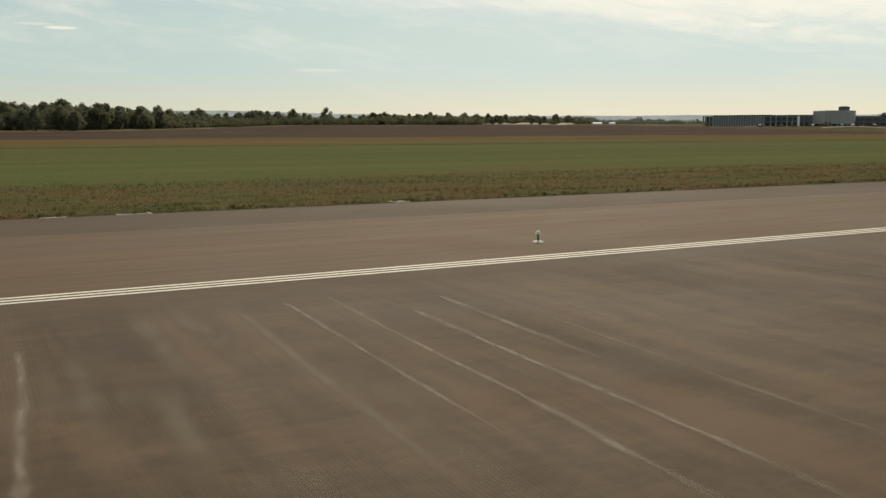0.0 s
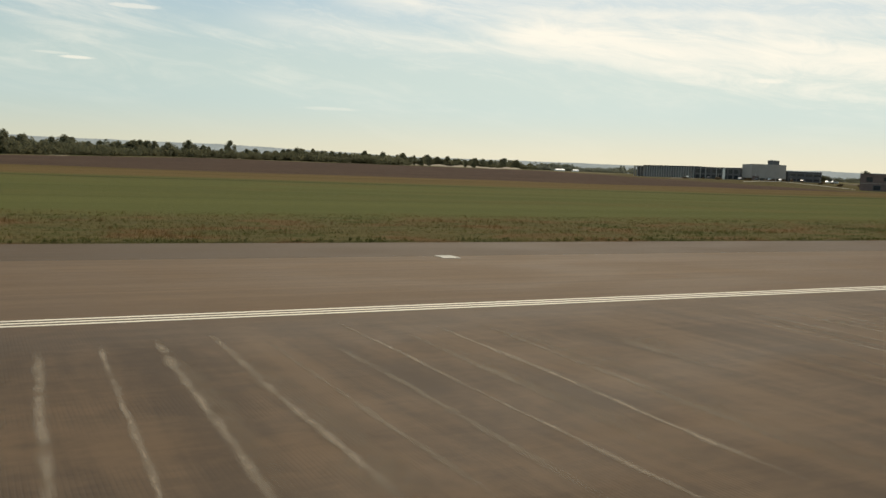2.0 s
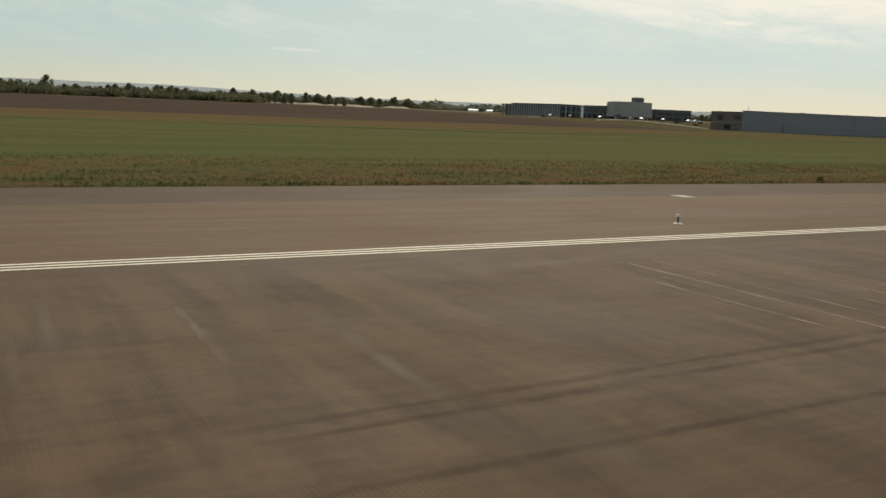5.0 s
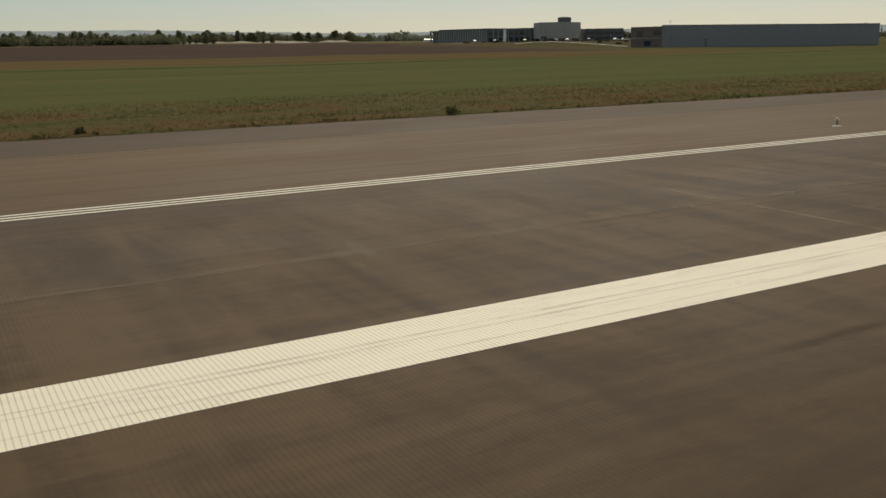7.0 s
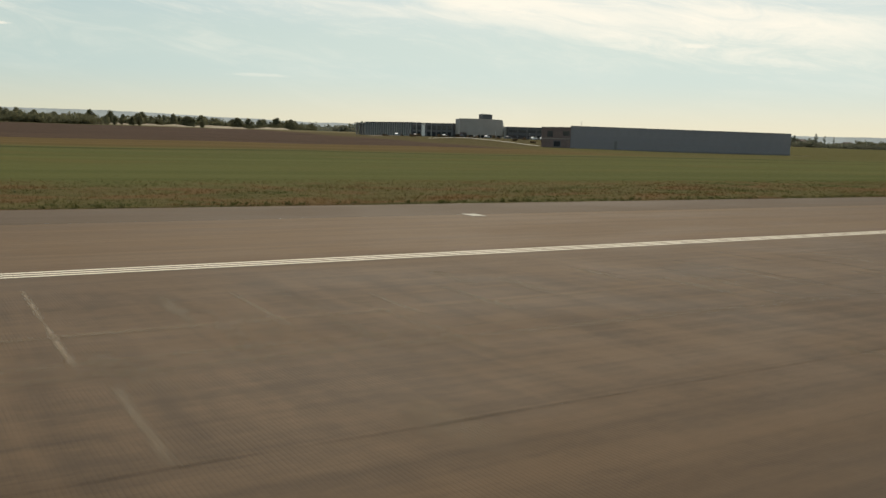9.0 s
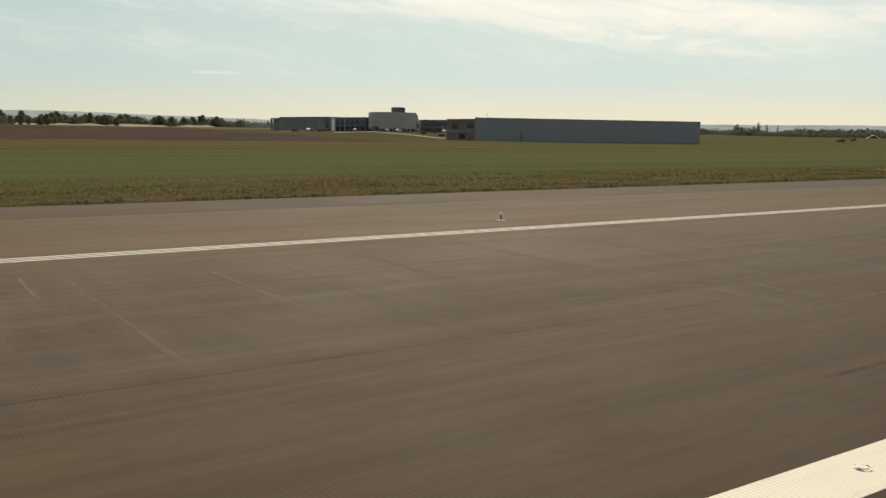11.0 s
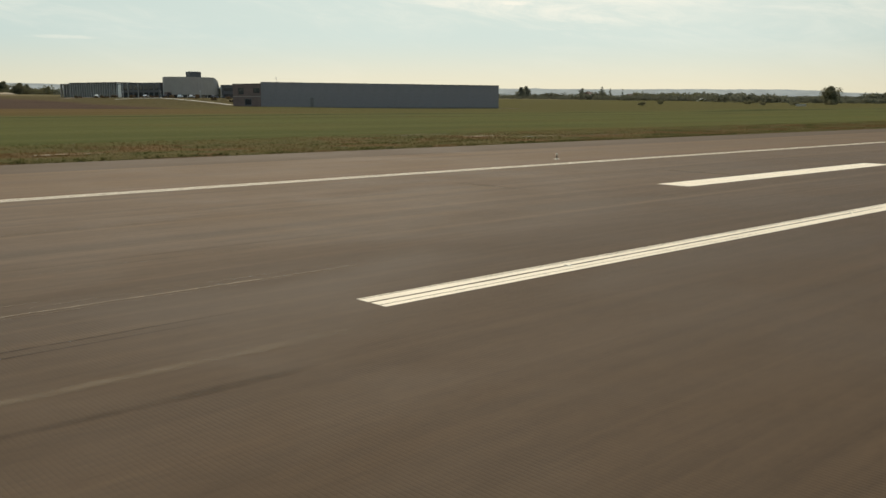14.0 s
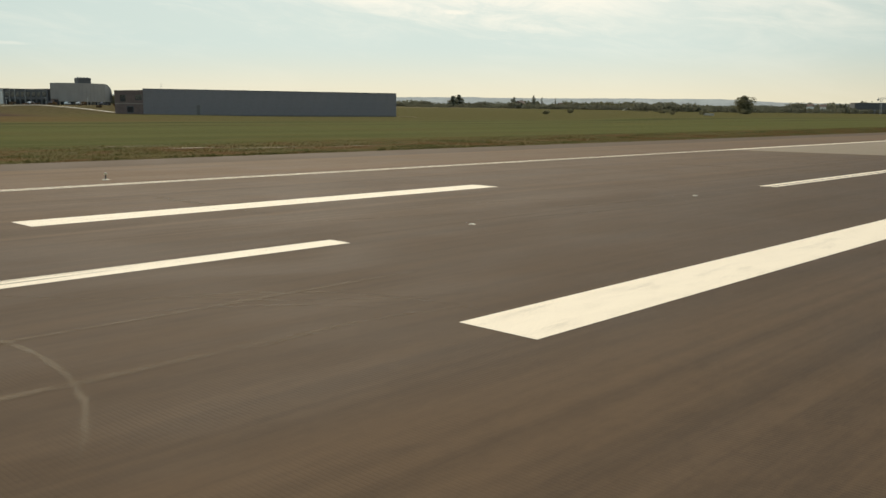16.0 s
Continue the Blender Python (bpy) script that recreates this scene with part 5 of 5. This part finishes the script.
def make_shelter(x, y):
    """A low earth-covered shed; the pale edges of its gable meet in a point."""
    top = thing("shelter", "low earth-covered shelter with a pale pointed gable", "shelter", "shelters in the far grass", (x, y, rise(x, y) - 0.2), -62)
    bm = bmesh.new()
    prof = ((-8.0, 0.0), (-1.0, 3.7), (0.0, 4.0), (1.0, 3.7), (8.0, 0.0))
    front, back = [bm.verts.new((px, 0.3, pz)) for px, pz in prof], [bm.verts.new((px * 0.7, 16.0, pz * 0.6)) for px, pz in prof]
    bm.faces.new(front[::-1])
    bm.faces.new(back)
    for i in range(4):
        bm.faces.new((front[i], front[i + 1], back[i + 1], back[i]))
    part("mound", bm, LAND, top)
    for side in (-1, 1):
        bm = bmesh.new()
        add_tube(bm, (side * 8.0, 0, 0.1), (0, 0, 4.2), 0.4, 0.4, 6)
        part("gable_edge", bm, WHITE_METAL, top, "pale gable edge")


make_sheds()
strips("bare_patch", [([(x0 + (x1 - x0) * k / 9, y0 + 0.5 * noise.noise((x0, k * 0.4, 0))) for k in range(10)], w) for x0, x1, y0, w in
                      ((394, 404, 52.2, 2.4), (399, 409, 48.8, 2.0), (391, 400, 58.3, 2.2), (351, 358, 46, 1.6), (408, 416, 47.2, 1.6))], BARE, "bare sandy patches in the airfield grass", 0.09)


strips("gravel_patch", [(curve_pts(a, b, 0.05, 9), w) for a, b, w in (((514, 420), (528, 396), 3.0), ((524, 392), (540, 366), 2.2), ((540, 378), (556, 360), 2.4), ((506, 446), (513, 428), 2.0))], BARE, "pale gravel patches on the bank before the offices", 0.0, True)


def sand_bank(seed, x, y, L, h, turn):
    rng = random.Random(seed)
    verts, faces = [], []
    n, m = 18, 7
    for i in range(n):
        for j in range(m):
            u, v = i / (n - 1), j / (m - 1)
            k = math.sin(math.pi * u) ** 0.6 * math.sin(math.pi * v) * (0.75 + 0.5 * noise.noise((seed, u * 5, v * 3)))
            verts.append(((u - 0.5) * L, (v - 0.5) * h * 5, h * k - 0.15))
    for i in range(n - 1):
        for j in range(m - 1):
            a = i * m + j
            faces.append((a, a + m, a + m + 1, a + 1))
    ob = new("sand_bank", mesh_of("sand_bank", verts, faces, SAND, True))
    ob.matrix_basis = pose(x, y, rise(x, y), 0, 0, turn)
    tagged(ob, "low pale sandy bank at the field's far edge", "bank", "sandy banks")


for k, (x, y, L, h) in enumerate(((352, 690, 50, 2.0), (400, 702, 70, 2.6), (455, 712, 60, 2.2), (505, 726, 60, 2.4), (250, 610, 40, 1.2), (300, 625, 50, 1.5), (135, 466, 16, 0.4), (330, 655, 40, 1.6), (560, 745, 60, 2.2), (480, 640, 36, 1.2))):
    sand_bank(k, x, y, L, h, 8 + 4 * k)


# ---- trees, hedges and grass ----
def leaf_cloud(rng, centres, per, size, spread):
    """Many small leaf sprays round the given clump centres."""
    verts, faces = [], []
    for cx, cy, cz, r in centres:
        for _ in range(per):
            d = Vector((rng.gauss(0, 1), rng.gauss(0, 1), rng.gauss(0, 1))).normalized() * r * rng.uniform(0.55, 1.0) * spread
            c = Vector((cx, cy, cz)) + d
            s = size * rng.uniform(0.6, 1.4)
            nrm = (d.normalized() + Vector((rng.gauss(0, 0.6), rng.gauss(0, 0.6), rng.gauss(0, 0.6)))).normalized()
            a = nrm.orthogonal().normalized() * s
            b = nrm.cross(a).normalized() * s * rng.uniform(0.5, 0.9)
            i = len(verts)
            bend = nrm * s * rng.uniform(-0.3, 0.3)
            verts += [c - a, c + b * 0.8 + bend, c + a, c - b + bend]
            faces.append((i, i + 1, i + 2, i + 3))
    return verts, faces


def make_tree(seed, h, w, name="tree", leaf=None, slim=False, label="dark green broadleaf tree at the edge of the field", group="trees along the field", at=(0, 0, 0)):
    rng = random.Random(seed)
    top = thing(name, label, "tree", group, at, rng.uniform(0, 360))
    bm = bmesh.new()
    tr = h * 0.022 + 0.05
    lean = Vector((rng.uniform(-0.05, 0.05) * h, rng.uniform(-0.05, 0.05) * h, h * 0.45))
    add_tube(bm, (0, 0, -0.4), lean, tr * 1.3, tr * 0.7, 7)
    add_tube(bm, lean, (lean.x * 1.4, lean.y * 1.4, h * 0.85), tr * 0.7, tr * 0.2, 6)
    centres = []
    for k in range(4 if slim else 7):
        a = rng.uniform(0, 6.28)
        z0 = h * rng.uniform(0.22, 0.55)
        reach = w * 0.5 * rng.uniform(0.45, 0.85)
        tip = Vector((math.cos(a) * reach, math.sin(a) * reach, min(h * 0.85, z0 + h * rng.uniform(0.12, 0.3))))
        add_tube(bm, (lean.x * z0 / (h * 0.45), lean.y * z0 / (h * 0.45), z0), tip, tr * 0.45, tr * 0.12, 5)
        centres.append((*tip, w * rng.uniform(0.15, 0.24)))
    part("trunk", bm, BARK, top)
    for k in range(26):
        a, e = rng.uniform(0, 6.28), rng.uniform(0, 1)
        z = h * (0.1 + 0.84 * e)
        rad = w * 0.5 * math.sqrt(max(0.05, 1 - (2 * e - 0.85) ** 2)) * rng.uniform(0.2, 0.85)
        centres.append((math.cos(a) * rad, math.sin(a) * rad, z, w * rng.uniform(0.12, 0.22)))
    centres.append((lean.x, lean.y, h * 0.93, w * 0.14))
    v, f = leaf_cloud(rng, centres, 96, max(0.16, w * 0.034), 1.0)
    ob = new("crown", mesh_of("crown", v, f, leaf or LEAF))
    ob.parent = top
    return top


def plant(models, spots):
    rng = random.Random(11)
    for x, y, h in spots:
        src, hh = rng.choice(models)
        s = h / hh
        m = copy_thing(src, pose(x, y, rise(x, y) - 0.05, 0, 0, rng.uniform(0, 360)))
        m.matrix_basis = pose(x, y, rise(x, y) - 0.05, 0, 0, rng.uniform(0, 360)) @ Matrix.Diagonal((s * rng.uniform(0.85, 1.25), s * rng.uniform(0.85, 1.25), s, 1))


def row(a, b, n, lo, hi, wide, rng, clump=0.0):
    out = []
    for k in range(n):
        f = (k + rng.uniform(-0.4, 0.4)) / n
        if clump and noise.noise((f * 9, a[0] * 0.1, 3.3)) < clump - 0.5:
            continue
        out.append((a[0] + (b[0] - a[0]) * f + rng.uniform(-wide, wide), a[1] + (b[1] - a[1]) * f + rng.uniform(-wide, wide), rng.uniform(lo, hi)))
    return out


def make_trees():
    rng = random.Random(3)
    spots0 = ((30, 430), (62, 424), (88, 440), (140, 505), (250, 600), (300, 612))
    models = []
    for k, (h, w) in enumerate(((11, 10), (12.5, 11), (10, 10), (9, 10), (11.5, 9), (8.5, 10))):
        x, y = spots0[k]
        models.append((make_tree(20 + k, h, w, at=(x, y, rise(x, y) - 0.05)), h))
    spots = []
    for k in range(46):
        x, y = rng.uniform(8, 112), rng.uniform(418, 468)
        spots.append((x, y + max(0, x - 70) * 0.5, rng.uniform(8, 11.8) * (1.0 if x < 85 else 0.85)))
    spots += row((0, 414), (75, 416), 16, 6.5, 10.5, 3, rng)
    spots += row((105, 468), (210, 572), 26, 6, 9.0, 5, rng)
    spots += row((210, 582), (345, 606), 30, 5, 8.0, 6, rng)
    spots += row((345, 640), (480, 668), 20, 4.5, 7.5, 8, rng, 0.35)
    spots += row((330, 730), (620, 800), 52, 6.5, 10.5, 9, rng, 0.4)
    spots += row((430, 860), (660, 920), 26, 7, 11, 10, rng, 0.3)
    spots += row((600, 470), (660, 455), 6, 5, 7, 3, rng)
    plant(models, spots)
    make_tree(51, 10.1, 8, label="tall rounded tree standing above the hedgerow", at=(217.5, 576, rise(217.5, 576) - 0.05))
    make_tree(52, 13.4, 17, label="large dark round-crowned tree on the grass", group="trees on the grass", at=(1041, 306, rise(1041, 306) - 0.1))
    make_tree(53, 25, 21, label="large round tree far beyond the fields", group="trees far beyond the fields", leaf=LEAF_HAZED, at=(1725, 1239, rise(1725, 1239) - 0.3))
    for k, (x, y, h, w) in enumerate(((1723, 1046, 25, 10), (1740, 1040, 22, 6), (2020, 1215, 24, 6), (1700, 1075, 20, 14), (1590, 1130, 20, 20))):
        make_tree(60 + k, h, w, slim=w < 9, label="tall slim tree beside distant houses" if w < 9 else "broad tree beside distant houses", group="trees far beyond the fields", leaf=LEAF_HAZED,
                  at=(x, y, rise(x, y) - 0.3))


def make_shrub(seed, x, y, h, w, leaf, label, group="shrubs on the grass"):
    rng = random.Random(seed)
    top = thing("shrub", label, "shrub", group, (x, y, rise(x, y) if y > 45 else 0.0), rng.uniform(0, 360))
    bm = bmesh.new()
    centres = []
    for k in range(7):
        a, r = rng.uniform(0, 6.28), w * 0.35 * rng.uniform(0.3, 1)
        tip = (math.cos(a) * r, math.sin(a) * r, h * rng.uniform(0.15, 0.7))
        add_tube(bm, (0, 0, -0.1), tip, 0.03 * h, 0.008 * h, 5)
        centres.append((*tip, min(w * rng.uniform(0.18, 0.28), h * 0.4)))
    part("stems", bm, BARK, top)
    v, f = leaf_cloud(rng, centres, 40, max(0.05, w * 0.06), 1.0)
    ob = new("crown", mesh_of("crown", v, f, leaf))
    ob.parent = top


def woods(name, seed, arc, count, leaf, label):
    """Far belts of trees, too many to count. arc: rows of (x0, y0, x1, y1, height)."""
    rng = random.Random(seed)
    verts, faces = [], []
    for x0, y0, x1, y1, h in arc:
        for k in range(count):
            f = rng.random()
            hh = h * (0.4 + 1.0 * abs(noise.noise((f * 9 + x0 * 0.01, y0 * 0.01, 0.0))) + 0.35 * abs(noise.noise((f * 40, x0 * 0.01, 2.0)))) * rng.uniform(0.75, 1.1)
            x, y = x0 + (x1 - x0) * f + rng.gauss(0, 9), y0 + (y1 - y0) * f + rng.gauss(0, 9)
            z = rise(x, y)
            cs = [(x + rng.gauss(0, hh * 0.22), y + rng.gauss(0, hh * 0.22), z + hh * rng.uniform(0.15, 0.8), hh * 0.26) for _ in range(5)]
            v, fc = leaf_cloud(rng, cs, 8, hh * 0.13, 1.0)
            i = len(verts)
            verts += v
            faces += [tuple(i + q for q in one) for one in fc]
    ob = new(name, mesh_of(name, verts, faces, leaf))
    tagged(ob, label, "woods", kind="stuff")


make_trees()
for k, (x, y, h, w) in enumerate(((717, 255, 2.2, 4.5), (726, 262, 1.6, 5), (852, 262, 3.2, 5), (886, 260, 2.9, 6), (898, 264, 2.4, 5), (1030, 300, 4.5, 9), (1060, 311, 4, 8), (800, 300, 2.5, 6), (960, 330, 3, 9))):
    make_shrub(70 + k, x, y, h, w, LEAF, "low dark green shrub on the open grass")
for k, (x, y, h, w, leaf) in enumerate(((236.7, 41.2, 0.3, 0.9, WEED), (254.3, 39.95, 0.5, 0.7, WEED))):
    make_shrub(90 + k, x, y, h, w, leaf, "small dark weed bush at the pavement's edge", "weed bushes at the pavement's edge")
for k, (x, y, h, w) in enumerate(((515, 425, 1.2, 6), (549, 398, 2.2, 3.4), (540, 382, 1.0, 2.5), (512, 452, 1.1, 6), (520, 405, 1.3, 4), (526, 396, 0.9, 5), (531, 388, 1.6, 3), (544, 372, 1.2, 4), (536, 402, 1.0, 6), (556, 380, 1.4, 3), (562, 372, 1.0, 4), (548, 362, 0.9, 5), (522, 432, 1.4, 5), (516, 440, 1.0, 4), (570, 366, 1.2, 3), (530, 416, 0.8, 6))):
    make_shrub(110 + k, x, y, h, w, LEAF_DRY, "brownish shrub on the bank before the offices", "shrubs on the bank")
woods("far_woods", 5, ((150, 1250, 1000, 1250, 12), (300, 1500, 1300, 1500, 15), (700, 1900, 2100, 1700, 20), (1050, 1560, 2050, 1420, 16)), 650, LEAF_HAZED, "haze-dulled green belts of trees far off")
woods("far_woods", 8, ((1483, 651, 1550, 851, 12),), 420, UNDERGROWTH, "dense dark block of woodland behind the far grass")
woods("far_woods", 6, ((1600, 1420, 2300, 1050, 15), (1750, 1000, 2500, 780, 16), (1300, 720, 1950, 560, 10), (1150, 470, 1900, 330, 9), (2100, 900, 3200, 600, 22), (1250, 900, 2000, 640, 9), (1900, 560, 2700, 420, 16)), 800, LEAF_HALF_HAZED, "haze-dulled green hedges and woods far off")


def hedge(name, seed, line, count, lo, hi, leaf, label):
    """Undergrowth along the tree lines, too dense to count."""
    rng = random.Random(seed)
    verts, faces = [], []
    for (x0, y0), (x1, y1) in zip(line, line[1:]):
        for k in range(count):
            f = rng.random()
            h = rng.uniform(lo, hi) * (0.6 + 0.8 * abs(noise.noise((f * 8 + x0, y0, 1))))
            x, y = x0 + (x1 - x0) * f + rng.gauss(0, 5), y0 + (y1 - y0) * f + rng.gauss(0, 5)
            cs = [(x + rng.gauss(0, 1.2), y + rng.gauss(0, 1.2), rise(x, y) + h * rng.uniform(0.2, 0.8), h * 0.35) for _ in range(3)]
            v, fc = leaf_cloud(rng, cs, 14, h * 0.10, 1.0)
            i = len(verts)
            verts += v
            faces += [tuple(i + q for q in one) for one in fc]
    ob = new(name, mesh_of(name, verts, faces, leaf))
    tagged(ob, label, "hedge", kind="stuff")


def edge_weeds(name, seed, x0, x1, n, label):
    """Low green weeds along the pavement's edge, too dense to count."""
    rng = random.Random(seed)
    verts, faces = [], []
    for k in range(n):
        x = rng.uniform(x0, x1)
        if noise.noise((x * 0.35, seed, 0)) < -0.1:
            continue
        y, h = 39.72 + abs(rng.gauss(0, 0.35)), rng.uniform(0.05, 0.2)
        v, fc = leaf_cloud(rng, [(x + rng.gauss(0, 0.1), y, h * rng.uniform(0.3, 0.8), h * 0.5) for _ in range(2)], 10, h * 0.22, 1.0)
        i = len(verts)
        verts += v
        faces += [tuple(i + q for q in one) for one in fc]
    ob = new(name, mesh_of(name, verts, faces, WEED))
    tagged(ob, label, "weeds", kind="stuff")


edge_weeds("edge_weeds", 4, 236, 266, 150, "low dark green weeds along the pavement's edge")
edge_weeds("edge_weeds", 7, 20, 236, 1600, "scattered low green weeds along the pavement's edge")
edge_weeds("edge_weeds", 9, 266, 430, 1200, "scattered low green weeds along the pavement's edge")
hedge("hedge", 31, ((-5, 412), (110, 462), (212, 572), (345, 600), (390, 640)), 700, 4.5, 8.0, UNDERGROWTH, "dense dark undergrowth below the field trees")
hedge("hedge", 32, ((335, 728), (470, 762), (620, 800)), 400, 3, 7.5, UNDERGROWTH, "green undergrowth behind the sandy banks")
hedge("hedge", 33, ((420, 860), (700, 930)), 130, 4, 8, LEAF_HAZED, "haze-dulled green undergrowth far beyond the field")


def grass_band(name, seed, n, x0, x1, y0, y1, lo, hi, mat, label, patchy=0.0):
    """Tufts of upright blades, too many to count."""
    rng = np.random.default_rng(seed)
    verts, faces = [], []
    made = 0
    while made < n:
        x, y = x0 + (x1 - x0) * rng.random(), y0 + (y1 - y0) * rng.random() ** 1.3
        if patchy and noise.noise((x * 0.09, y * 0.25, seed)) < patchy * 1.0 - 0.3:
            made += 0.4
            continue
        made += 1
        z = 0.02 + (rise(x, y) if y > 60 else 0.0)
        h = lo + (hi - lo) * rng.random() ** 1.6
        for _ in range(5):
            a, r = rng.random() * 6.28, rng.random() * 0.14
            bx, by = x + r * math.cos(a), y + r * math.sin(a)
            t = rng.random() * 6.28
            hh, w = h * (0.6 + 0.5 * rng.random()), 0.012 + 0.03 * h
            dx, dy = math.cos(t) * w, math.sin(t) * w
            lx, ly = 0.35 * hh * (rng.random() - 0.5), 0.35 * hh * (rng.random() - 0.5)
            i = len(verts)
            verts += [(bx - dx, by - dy, z - 0.05), (bx + dx, by + dy, z - 0.05), (bx + lx, by + ly, z + hh)]
            faces.append((i, i + 1, i + 2))
    ob = new(name, mesh_of(name, verts, faces, mat))
    tagged(ob, label, "grass", kind="stuff")


grass_band("tall_grass", 1, 60000, 15, 640, 40.6, 62, 0.04, 0.15, BLADE, "tall dry brown grass along the shoulder", 0.0)
grass_band("grass", 2, 40000, 15, 640, 39.7, 64, 0.04, 0.15, BLADE_GREEN, "short green grass along the shoulder", 0.0)
grass_band("tall_weeds", 3, 20000, 15, 640, 42.5, 56, 0.08, 0.26, BLADE_RUSTY, "patches of rust-brown weeds in the tall grass", 0.42)
